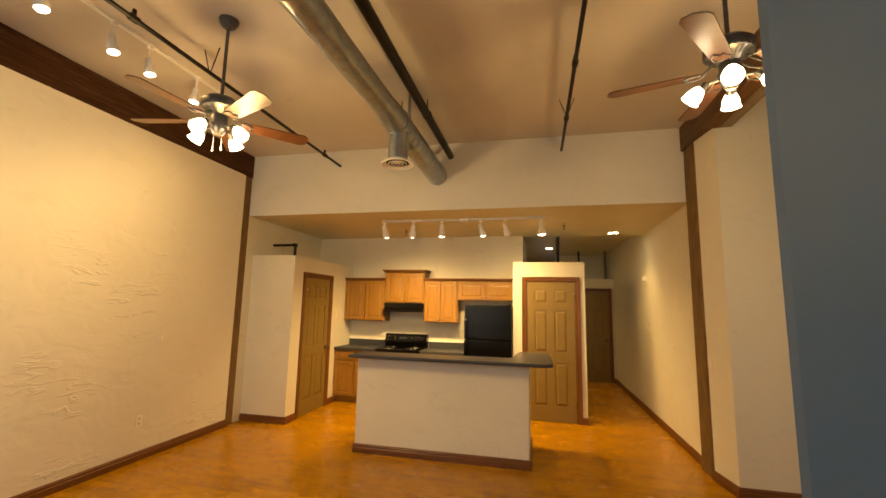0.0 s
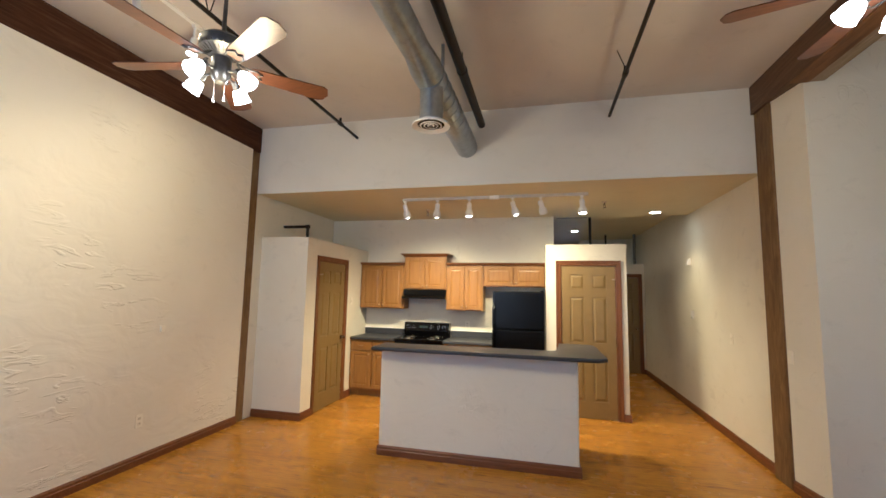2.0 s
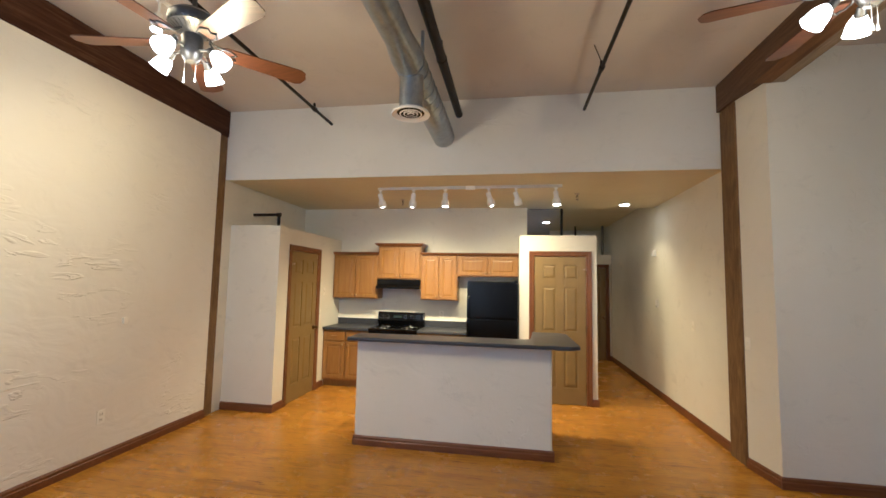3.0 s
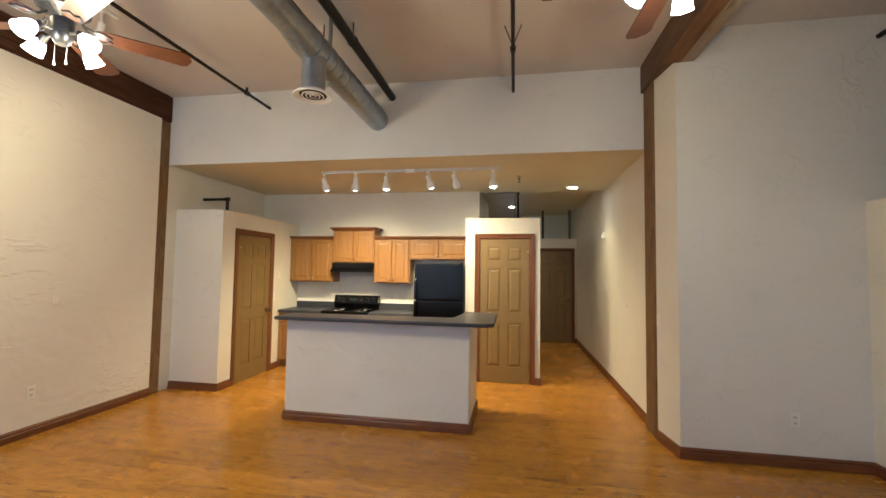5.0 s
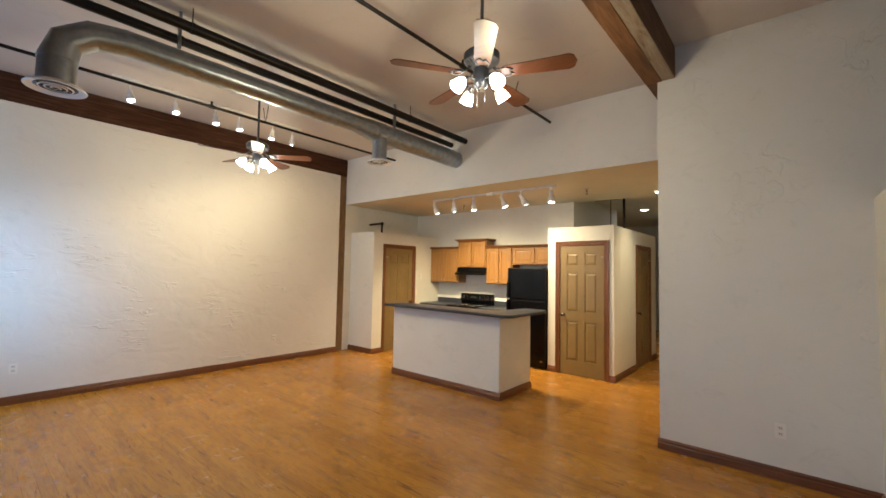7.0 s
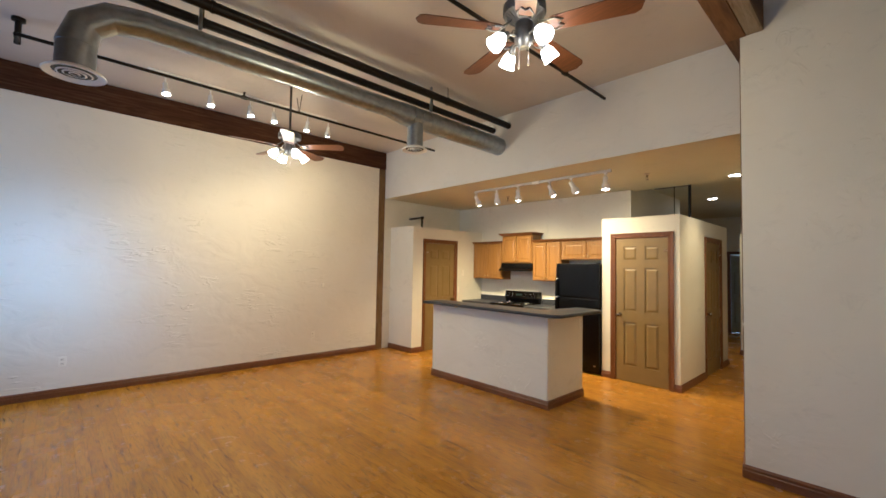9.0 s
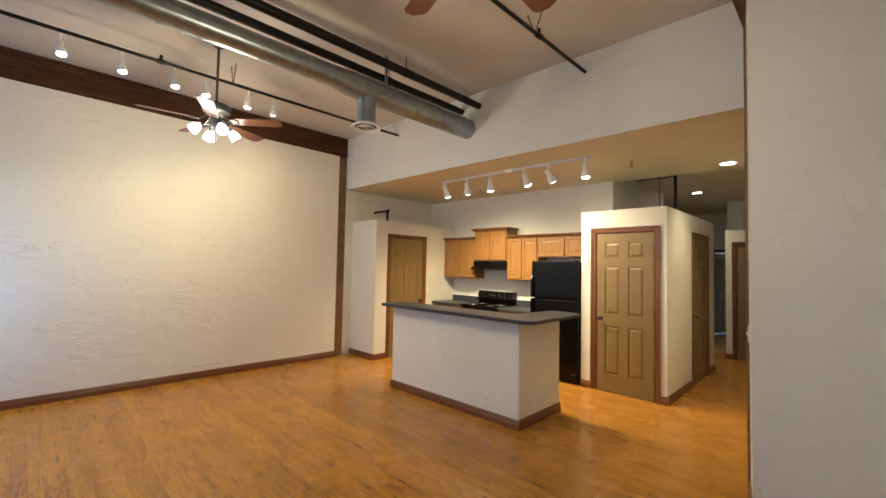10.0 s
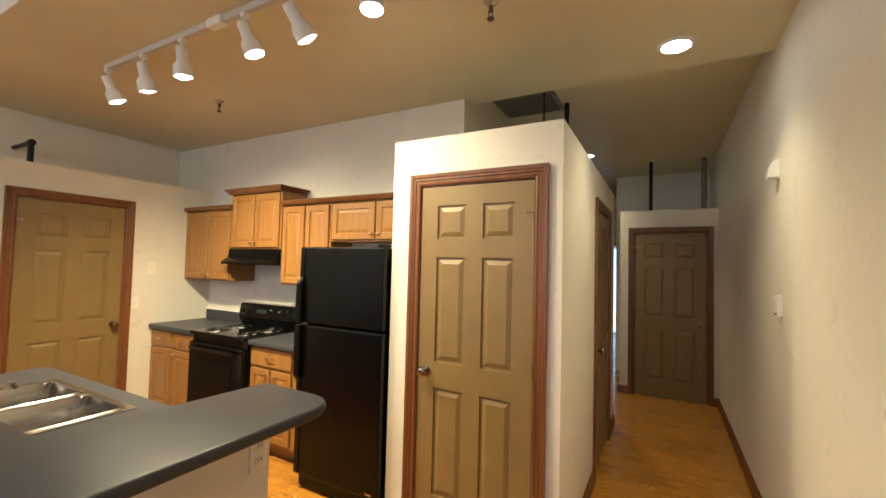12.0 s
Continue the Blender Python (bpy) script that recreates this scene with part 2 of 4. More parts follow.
def brick_build(nt, b):
    pos = node(nt, "ShaderNodeSeparateXYZ", {0: node(nt, "ShaderNodeNewGeometry").outputs["Position"]})
    flat = node(nt, "ShaderNodeCombineXYZ", {"X": node(nt, "ShaderNodeMath", {0: pos.outputs[0], 1: pos.outputs[1]}, operation="ADD").outputs[0], "Y": pos.outputs[2]}).outputs[0]
    tex = node(nt, "ShaderNodeTexBrick", {"Vector": flat, "Scale": 1.0, "Mortar Size": 0.006, "Brick Width": 0.21, "Row Height": 0.073, "Color1": (0.055, 0.025, 0.017, 1), "Color2": (0.085, 0.04, 0.026, 1), "Mortar": (0.14, 0.115, 0.09, 1)})
    nt.links.new(tex.outputs["Color"], b.inputs["Base Color"])
    bump(nt, b, tex.outputs["Fac"], -0.6, 0.006)


BRICK = material("old_red_brick", (0.16, 0.07, 0.045), 0.85, 0, brick_build)
MORTAR = speckled("old_mortar", (0.13, 0.105, 0.08), (0.08, 0.06, 0.045), 30, 0.9, 0.8, 0, 0.3)


def brick_face(nt, b):
    rnd = node(nt, "ShaderNodeObjectInfo").outputs["Random"]
    col = ramp(nt, rnd, [(0.0, (0.045, 0.020, 0.014)), (0.5, (0.075, 0.033, 0.021)), (1.0, (0.11, 0.052, 0.034))])
    soot = noise_tex(nt, mapped(nt), 28, 5)
    nt.links.new(mixc(nt, ramp(nt, soot, [(0.4, (0, 0, 0)), (0.7, (0.6, 0.6, 0.6))]), col, (0.03, 0.018, 0.014)), b.inputs["Base Color"])
    bump(nt, b, soot, 0.5, 0.003)


BRICKFACE = material("old_brick_face", (0.08, 0.035, 0.022), 0.85, 0, brick_face)
# slate blue, with the daylight on the door put into a stronger blue
SLATE_DAYLIT = speckled("slate_blue_daylit_paint", (0.055, 0.19, 0.52), (0.06, 0.20, 0.54), 4, 0.55, 0.5)
SHADE = glowing("lit_frosted_glass", (1.0, 0.82, 0.60), 22.0)
BULB = glowing("lit_lamp_face", (1.0, 0.82, 0.58), 45.0)
DAYGLASS = glowing("daylit_far_window", (0.70, 0.84, 1.0), 1.8)
FLOORWOOD, FLOORWOOD_FAR = floor_wood("oak_strip_floor", True), floor_wood("oak_strip_floor_joined", False)
GREEN = glowing("green_display", (0.05, 0.4, 0.25), 0.008)
GREEN.node_tree.nodes["Principled BSDF"].inputs["Base Color"].default_value = (0.01, 0.02, 0.018, 1)


# ---- helpers for meshes ----
def box(bm, x0, x1, y0, y1, z0, z1, bevel=0.0):
    made = bmesh.ops.create_cube(bm, size=1.0, matrix=Matrix.Translation(((x0 + x1) / 2, (y0 + y1) / 2, (z0 + z1) / 2)) @ Matrix.Diagonal((abs(x1 - x0), abs(y1 - y0), abs(z1 - z0), 1)))
    if bevel:
        edges = {e for v in made["verts"] for e in v.link_edges}
        bmesh.ops.bevel(bm, geom=list(edges), offset=bevel, segments=2, affect="EDGES", profile=0.6)
    return bm


def tube(bm, p0, p1, r0, r1=None, seg=20, caps=True):
    p0, p1 = Vector(p0), Vector(p1)
    axis = p1 - p0
    turn = axis.to_track_quat("Z", "Y").to_matrix().to_4x4()
    bmesh.ops.create_cone(bm, cap_ends=caps, segments=seg, radius1=r0, radius2=r0 if r1 is None else r1, depth=axis.length, matrix=Matrix.Translation((p0 + p1) / 2) @ turn)
    return bm


def lathe(bm, profile, m=None, seg=24, closed=False):
    m = m or Matrix.Identity(4)
    rings = []
    for r, z in profile:
        rings.append([bm.verts.new(m @ Vector((r * math.cos(2 * math.pi * k / seg), r * math.sin(2 * math.pi * k / seg), z))) for k in range(seg)])
    pairs = list(zip(rings, rings[1:])) + ([(rings[-1], rings[0])] if closed else [])
    for a, b in pairs:
        for k in range(seg):
            bm.faces.new((a[k], a[(k + 1) % seg], b[(k + 1) % seg], b[k]))
    return bm


def prism(bm, outline, z0, z1, m=None):
    m = m or Matrix.Identity(4)
    low = [bm.verts.new(m @ Vector((x, y, z0))) for x, y in outline]
    top = [bm.verts.new(m @ Vector((x, y, z1))) for x, y in outline]
    n = len(outline)
    bm.faces.new(low[::-1])
    bm.faces.new(top)
    for k in range(n):
        bm.faces.new((low[k], low[(k + 1) % n], top[(k + 1) % n], top[k]))
    return bm


def part(name, bm, mat, parent=None, label="", smooth=False, at=None):
    bmesh.ops.recalc_face_normals(bm, faces=bm.faces)
    me = bpy.data.meshes.new(name)
    bm.to_mesh(me)
    bm.free()
    if smooth:
        me.shade_smooth()
        me.set_sharp_from_angle(angle=radians(35))
    me.materials.append(mat)
    ob = new(name, me)
    if parent:
        ob.parent = parent
    if at is not None:
        ob.matrix_basis = at
    return tagged(ob, label)


def slab(name, x0, x1, y0, y1, z0, z1, mat, parent=None, label="", kind="structure", bevel=0.0):
    ob = part(name, box(bmesh.new(), x0, x1, y0, y1, z0, z1, bevel), mat, parent, label)
    return tagged(ob, kind=kind) if kind and not parent else ob


def thing(name, label, category, at=(0, 0, 0), turn=0, group="", kind=""):
    ob = new(name)
    ob.matrix_basis = pose(*at, 0, 0, turn)
    return tagged(ob, label, category, group, kind)


# ---- structure ----
def wall_with_openings(name, axis, at, thick, a0, a1, z0, z1, openings, mat):
    """A wall along an axis, at its room face, with rectangular openings (a0, a1, z0, z1)."""
    bm = bmesh.new()
    cuts = sorted(openings)

    def piece(p0, p1, q0, q1):
        if p1 - p0 > 1e-4 and q1 - q0 > 1e-4:
            if axis == "x":
                box(bm, p0, p1, min(at, at + thick), max(at, at + thick), q0, q1)
            else:
                box(bm, min(at, at + thick), max(at, at + thick), p0, p1, q0, q1)
    here = a0
    for o0, o1, b0, b1 in cuts:
        piece(here, o0, z0, z1)
        piece(o0, o1, z0, b0)
        piece(o0, o1, b1, z1)
        here = o1
    piece(here, a1, z0, z1)
    return tagged(part(name, bm, mat), kind="structure")


slab("floor", -4.75, 5.4, -2.3, FAR + 2.3, -0.2, -0.006, FLOORWOOD_FAR)
slab("ceiling", -4.75, 5.4, FRONT - 0.3, SOFFIT + 0.1, CEIL, CEIL + 0.15, CEILING)
bm = bmesh.new()
sloped = [(SOFFIT + 0.004, LOW + 0.012), (7.345, LOW + 0.003), (7.345, LOW + 0.4), (SOFFIT + 0.016, LOW + 0.4), (SOFFIT + 0.016, LOW + 0.0128), (SOFFIT + 0.004, LOW + 0.0128)]
ends = [[bm.verts.new((x, y, z)) for y, z in sloped] for x in (LEFT, HALL)]
for k in range(6):
    bm.faces.new((ends[0][k], ends[0][(k + 1) % 6], ends[1][(k + 1) % 6], ends[1][k]))
bm.faces.new(ends[0]), bm.faces.new(ends[1])
tagged(part("ceiling", bm, LOWCEIL), kind="structure")
slab("ceiling", -2.0, HALL, 7.35, FAR, HALL_CEIL, HALL_CEIL + 0.3, LOWCEIL)

# left side: stucco, post, brick pier
slab("wall_west", LEFT - 0.25, LEFT, -0.04, 4.947, 0, 3.45, STUCCO)
slab("wall_west", LEFT - 0.25, LEFT - 0.03, SOFFIT, BACK, 0, 3.0, SMOOTH)
slab("wall_west", LEFT - 0.6, LEFT - 0.27, FRONT, BACK + 0.2, 0, 4.0, SMOOTH)
slab("wall_brick_pier", LEFT - 0.26, LEFT - 0.02, FRONT, -0.09, 0, CEIL, MORTAR)
# soffit and kitchen walls
slab("wall_soffit", LEFT - 0.3, HALL + 0.0, SOFFIT, SOFFIT + 0.015, LOW + 0.013, CEIL, SOFFIT_DAYLIT)
slab("wall_north", LEFT - 0.25, -0.225, BACK, BACK + 0.14, 0, 3.0, SMOOTH)
slab("wall_return", -0.38, -0.225, BACK + 0.14, 9.6, 0, 3.2, SMOOTH)
# left closet
wall_with_openings("wall_closet", "y", BOX_L, -0.10, 5.277, BACK, 0, 2.33, [(5.589, 6.353, 0, 2.044)], SMOOTH)
slab("wall_closet", LEFT - 0.03, BOX_L - 0.10, 5.277, 5.377, 0, 2.335, SMOOTH)
slab("wall_closet", LEFT - 0.03, BOX_L - 0.10, 5.377, BACK, 2.235, 2.333, SMOOTH)
# right closet
wall_with_openings("wall_closet", "x", BOX_F, 0.10, -0.36, BOX_R, 0, 2.346, [(-0.154, 0.563, 0, 2.05)], SMOOTH)
wall_with_openings("wall_closet", "y", BOX_R, -0.10, BOX_F + 0.10, 8.95, 0, 2.346, [(7.666, 8.454, 0, 2.044)], SMOOTH)
slab("wall_closet", -0.36, -0.24, BOX_F + 0.10, BACK, 0, 2.346, SMOOTH)
slab("wall_closet", -0.24, BOX_R - 0.10, BOX_F + 0.10, 8.95, 2.23, 2.338, SMOOTH)
slab("wall_closet", -0.24, BOX_R - 0.10, 8.85, 8.95, 0, 2.23, SMOOTH)
# hall
slab("wall_east", HALL, HALL + 0.15, SOFFIT + 0.0, FAR, 0, 3.2, SMOOTH)
slab("wall_east", HALL + 0.04, HALL + 0.15, 4.93, SOFFIT, 0, 3.9, STUCCO)
bm = prism(bmesh.new(), [(1.765, NIB), (5.2, NIB), (5.2, NIB + 0.15), (HALL + 0.15, NIB + 0.15), (HALL + 0.15, 4.93), (HALL - 0.005, 4.93), (HALL - 0.03, 4.825)], 0, CEIL)
tagged(part("wall_nib", bm, STUCCO_SOFT), kind="structure")
wall_with_openings("wall_hall_closet", "x", HALL_END, 0.10, 0.66, HALL, 0, 2.33, [(0.826, 1.614, 0, 2.044)], SMOOTH)
slab("wall_hall_closet", 0.66, 0.76, HALL_END + 0.10, 11.3, 0, 2.33, SMOOTH)
slab("wall_hall_closet", 0.76, HALL, HALL_END + 0.10, 11.3, 2.23, 2.328, SMOOTH)
slab("wall_hall_far", 0.5, HALL, 11.3, 11.42, 0, 3.2, SMOOTH)
wall_with_openings("wall_hall_far", "x", FAR, 0.12, -2.0, HALL, 0, 3.2, [(-0.15, 0.75, 0.0, 2.05)], SMOOTH)
slab("wall_bedroom", -2.0, 2.0, FAR + 2.1, FAR + 2.2, 0, 3.0, SMOOTH)
slab("wall_bedroom", -2.1, -2.0, 9.6, FAR + 2.2, 0, 3.0, SMOOTH)
slab("wall_bedroom", 2.0, 2.1, FAR, FAR + 2.2, 0, 3.0, SMOOTH)
slab("wall_bedroom", -2.0, -0.38, 9.5, 9.6, 0, 3.0, SMOOTH)
slab("ceiling", -2.0, 2.0, FAR + 0.12, FAR + 2.1, 2.6, 2.7, SMOOTH)
slab("far_window", -0.6, 0.9, FAR + 2.085, FAR + 2.095, 0.03, 2.08, DAYGLASS, kind="structure")
# partition and outer room
slab("wall_partition", PART, PART + 0.14, FRONT, NIB, 0, 2.2, SMOOTH)
slab("wall_outer", 5.2, 5.4, FRONT, NIB + 0.15, 0, 4.0, SMOOTH)
# window wall behind the walk, with the entry doorway
wall_with_openings("wall_south", "x", FRONT, -0.25, -4.7, 5.4, 0, 3.9, [(-3.75, -1.15, 0.7, 3.1), (-0.6, 0.5, 0, 2.15), (0.9, 2.95, 0.7, 3.1)], BRICK)
slab("wall_porch", -0.7, 0.7, -2.2, -2.1, 0, 2.6, SMOOTH)
slab("wall_porch", -0.7, -0.6, -2.1, FRONT - 0.25, 0, 2.6, SMOOTH)
slab("wall_porch", 0.6, 0.7, -2.1, FRONT - 0.25, 0, 2.6, SMOOTH)
slab("ceiling", -0.7, 0.7, -2.2, FRONT - 0.25, 2.6, 2.7, SMOOTH)


def timber(name, x0, x1, y0, y1, z0, z1, mat, label):
    ob = part(name, box(bmesh.new(), x0, x1, y0, y1, z0, z1, 0.012), mat)
    tagged(ob, label, "beam", kind="structure")
    return ob


timber("beam", LEFT - 0.26, LEFT - 0.005, -0.3, SOFFIT - 0.003, 3.45, CEIL - 0.002, TIMBER, "dark stained timber beam above the stucco wall")
timber("post", LEFT - 0.26, LEFT - 0.02, 4.950, SOFFIT - 0.003, 0, 3.448, POSTWOOD, "rough brown timber post set in the wall")
timber("post", LEFT - 0.24, LEFT - 0.01, -0.088, -0.042, 0, 3.448, POSTWOOD, "narrow dark timber post beside the brick pier")
bm = prism(bmesh.new(), [(1.66, FRONT), (1.92, FRONT), (1.92, NIB - 0.003), (1.762, NIB - 0.003), (1.700, 4.825), (1.728, 4.935), (1.76, 4.937), (1.76, SOFFIT - 0.003), (1.66, SOFFIT - 0.003)], 3.497, CEIL - 0.002)
beam = tagged(part("beam", bm, BEAMWOOD), "boxed brown timber beam under the ceiling", "beam", kind="structure")
part("beam_board", box(bmesh.new(), 1.664, 1.806, FRONT, NIB - 0.004, 3.483, 3.4965, 0.004), BOARDWOOD, beam, "orange brown worn board under the beam")
part("beam_board", box(bmesh.new(), 1.809, 1.917, FRONT, NIB - 0.004, 3.487, 3.4965, 0.003), SMEARED, beam, "board smeared with old tan paint")
timber("post", 1.685, 1.774, 4.83, SOFFIT - 0.003, 0, 3.496, POSTWOOD, "rough brown timber post at the hall opening")


def baseboard(x0, y0, x1, y1, side):
    """A stepped board from one point to another; side: +1 has the room on the left of the way."""
    a, b = Vector((x0, y0, 0)), Vector((x1, y1, 0))
    way = (b - a).normalized()
    out = Vector((-way.y, way.x, 0)) * side
    profile = [(0.0, 0.0), (0.020, 0.0), (0.020, 0.055), (0.015, 0.062), (0.015, 0.080), (0.008, 0.092), (0.0, 0.095)]
    bm = bmesh.new()
    ends = []
    for p in (a, b):
        ends.append([bm.verts.new(p + out * d + Vector((0, 0, z))) for d, z in profile])
    n = len(profile)
    for k in range(n):
        bm.faces.new((ends[0][k], ends[0][(k + 1) % n], ends[1][(k + 1) % n], ends[1][k]))
    bm.faces.new(ends[0]), bm.faces.new(ends[1][::-1])
    return tagged(part("baseboard", bm, BASE), kind="structure")


baseboard(LEFT, -0.04, LEFT, 4.947, -1)
baseboard(LEFT - 0.03, 5.277, BOX_L + 0.02, 5.277, -1)
baseboard(BOX_L, 5.277, BOX_L, 5.52, -1)
baseboard(BOX_L, 6.42, BOX_L, 6.65, -1)
baseboard(-0.36, BOX_F, -0.223, BOX_F, -1)
baseboard(0.632, BOX_F, BOX_R + 0.02, BOX_F, -1)
baseboard(BOX_R, BOX_F, BOX_R, 7.60, -1)
baseboard(BOX_R, 8.52, BOX_R, 8.95, -1)
baseboard(0.64, HALL_END, 0.76, HALL_END, -1)
baseboard(1.68, HALL_END, HALL, HALL_END, -1)
baseboard(0.66, HALL_END, 0.66, 11.3, 1)
baseboard(HALL, SOFFIT, HALL, HALL_END, 1)
baseboard(1.765, NIB, HALL - 0.03, 4.825, 1)
baseboard(1.748, NIB, PART, NIB, -1)
baseboard(PART, FRONT, PART, NIB, 1)


# ---- doors ----
def casing(parent, w, h, face, mat=None, label="stained wood casing"):
    """A moulded frame round an opening w wide and h high, in the xz plane; it stands out towards -y by face."""
    mat = mat or TRIM
    cw = 0.068
    profile = [(0.0, 0.0), (0.0, 0.011), (0.010, 0.014), (0.016, 0.010), (0.026, 0.010), (0.031, 0.016), (0.043, 0.016), (0.048, 0.021), (cw, 0.023), (cw, 0.0)]
    bm = bmesh.new()
    path = [(-w / 2, 0.0, -1, 0), (-w / 2, h, -1, 1), (w / 2, h, 1, 1), (w / 2, 0.0, 1, 0)]
    rows = []
    for x, z, dx, dz in path:
        rows.append([bm.verts.new((x + dx * d, -out, z + dz * d)) for d, out in profile])
    n = len(profile)
    for a, b in zip(rows, rows[1:]):
        for k in range(n):
            bm.faces.new((a[k], a[(k + 1) % n], b[(k + 1) % n], b[k]))
    bm.faces.new(rows[0]), bm.faces.new(rows[-1][::-1])
    part("casing", bm, mat, parent, label)
    # lining of the opening
    bm = bmesh.new()
    box(bm, -w / 2, -w / 2 + 0.005, 0.001, 0.10, 0, h - 0.005)
    box(bm, w / 2 - 0.005, w / 2, 0.001, 0.10, 0, h - 0.005)
    box(bm, -w / 2, w / 2, 0.001, 0.10, h - 0.005, h)
    part("jamb", bm, mat, parent)


def leaf(bm, w, h, t, y):
    """A six panel leaf, its face at y."""
    st, cs = 0.11, 0.105
    pw = (w - 2 * st - cs) / 2
    rows = [(0.22, 0.84), (0.99, 1.61), (1.72, h - 0.115)]
    xs = [(-w / 2 + st, -w / 2 + st + pw), (w / 2 - st - pw, w / 2 - st)]
    box(bm, -w / 2, w / 2, y + 0.011, y + t, 0, h)
    # stiles and rails, proud of the panels
    box(bm, -w / 2, -w / 2 + st, y, y + 0.0105, 0, h)
    box(bm, w / 2 - st, w / 2, y, y + 0.0105, 0, h)
    box(bm, -cs / 2, cs / 2, y, y + 0.0105, 0, h)
    zs = [0.0] + [v for r in rows for v in r] + [h]
    for z0, z1 in zip(zs[::2], zs[1::2]):
        for x0, x1 in xs:
            box(bm, x0, x1, y, y + 0.0105, z0, z1)
    for x0, x1 in xs:
        for z0, z1 in rows:
            m = 0.014
            i = 0.04
            a = [bm.verts.new(v) for v in ((x0 + m, y + 0.0105, z0 + m), (x1 - m, y + 0.0105, z0 + m), (x1 - m, y + 0.0105, z1 - m), (x0 + m, y + 0.0105, z1 - m))]
            b = [bm.verts.new(v) for v in ((x0 + i, y + 0.001, z0 + i), (x1 - i, y + 0.001, z0 + i), (x1 - i, y + 0.001, z1 - i), (x0 + i, y + 0.001, z1 - i))]
            for k in range(4):
                bm.faces.new((a[k], a[(k + 1) % 4], b[(k + 1) % 4], b[k]))
            bm.faces.new(b)


def panel_door(at, turn, w, h, knob_side, label, knob_mat=None):
    d = thing("door", label, "door", at, turn)
    casing(d, w, h, 0.02)
    bm = bmesh.new()
    leaf(bm, w - 0.016, h - 0.015, 0.036, 0.004)
    part("leaf", bm, DOORPAINT, d, "olive painted six panel leaf").location.z = 0.006
    kx = knob_side * (w / 2 - 0.062)
    bm = bmesh.new()
    turned = pose(kx, 0.004, 0.94, 90)
    lathe(bm, [(0.0, 0.0), (0.030, 0.0), (0.030, 0.006), (0.012, 0.010), (0.011, 0.030), (0.024, 0.038), (0.029, 0.050), (0.026, 0.062), (0.014, 0.068), (0.0, 0.069)], turned)
    part("knob", bm, knob_mat or AGED_NICKEL, d, "round satin metal knob", smooth=True)
    for z in (0.25, 1.02, h - 0.24):
        bm = bmesh.new()
        hx = -knob_side * (w / 2 - 0.005)
        tube(bm, (hx, 0.006, z - 0.045), (hx, 0.006, z + 0.045), 0.0065, seg=10)
        part("hinge", bm, HINGE, d)
    bm = tube(bmesh.new(), (hx, -0.004, h - 0.19), (hx + knob_side * 0.035, -0.022, h - 0.187), 0.0035, seg=8)
    tube(bm, (hx + knob_side * 0.030, -0.020, h - 0.187), (hx + knob_side * 0.040, -0.026, h - 0.187), 0.007, seg=10)
    part("door_stop", bm, NICKEL, d, "small hinge pin door stop")
    return d


panel_door((0.2045, BOX_F, 0), 0, 0.717, 2.05, -1, "closed olive six panel door in a stained casing, round knob")
panel_door((BOX_L, 5.971, 0), 90, 0.764, 2.044, 1, "closed olive six panel closet door beside the kitchen")
panel_door((BOX_R, 8.06, 0), 90, 0.788, 2.044, -1, "closed olive six panel door on the hall side of the closet")
panel_door((1.22, HALL_END, 0), 0, 0.788, 2.044, 1, "closed dark six panel door at the end of the hall")
d = thing("doorway_frame", "stained wood casing round the open bedroom doorway", "door frame", (0.3, FAR, 0), 0)
casing(d, 0.90, 2.05, 0.02)
bm = bmesh.new()
leaf(bm, 0.84, 2.02, 0.036, 0.0)
part("leaf", bm, DOORPAINT, d, "olive door leaf standing open into the bedroom").matrix_basis = pose(-0.29, 0.45, 0.008, 0, 0, 68)
# edge of the entry door beside the start of the walk
d = thing("entry_door", "open slate blue painted entry door standing beside the doorway", "door", (0.0100, 0.0212, 0), -90)
bm = bmesh.new()
box(bm, 0, 0.77, 0.0, 0.045, 0.01, 2.10, 0.002)
part("leaf", bm, SLATE_DAYLIT, d)
bm = bmesh.new()
tube(bm, (0.07, 0.045, 1.0), (0.07, 0.095, 1.0), 0.012)
lathe(bm, [(0.0, 0.05), (0.024, 0.055), (0.028, 0.07), (0.02, 0.085), (0.0, 0.088)], pose(0.07, 0.045, 1.0, -90))
part("knob", bm, NICKEL, d, smooth=True)


# ---- windows behind the walk ----
def window(x0, x1, z0, z1, label):
    w = thing("window", label, "window", ((x0 + x1) / 2, FRONT - 0.18, z0), kind="structure")
    hw, h = (x1 - x0) / 2, z1 - z0
    bm = bmesh.new()
    box(bm, -hw, -hw + 0.06, 0, 0.06, 0, h), box(bm, hw - 0.06, hw, 0, 0.06, 0, h)
    box(bm, -hw + 0.06, hw - 0.06, 0, 0.06, 0, 0.06), box(bm, -hw + 0.06, hw - 0.06, 0, 0.06, h - 0.06, h)
    box(bm, -0.025, 0.025, 0.005, 0.055, 0.06, h - 0.06)
    part("window_frame", bm, WHITE, w)
    for s in (-1, 1):
        bm = box(bmesh.new(), min(s * 0.025, s * (hw - 0.06)), max(s * 0.025, s * (hw - 0.06)), 0.026, 0.032, 0.06, h - 0.06)
        ob = part("pane", bm, GLASS, w)
        ob.visible_shadow = False


def glass_build(nt, b):
    b.inputs["Transmission Weight"].default_value, b.inputs["IOR"].default_value = 1.0, 1.45


GLASS = material("window_glass", (1, 1, 1), 0.02, 0, glass_build)
window(-3.75, -1.15, 0.7, 3.1, "white framed shop window with two panes")
window(0.9, 2.95, 0.7, 3.1, "white framed shop window with two panes")


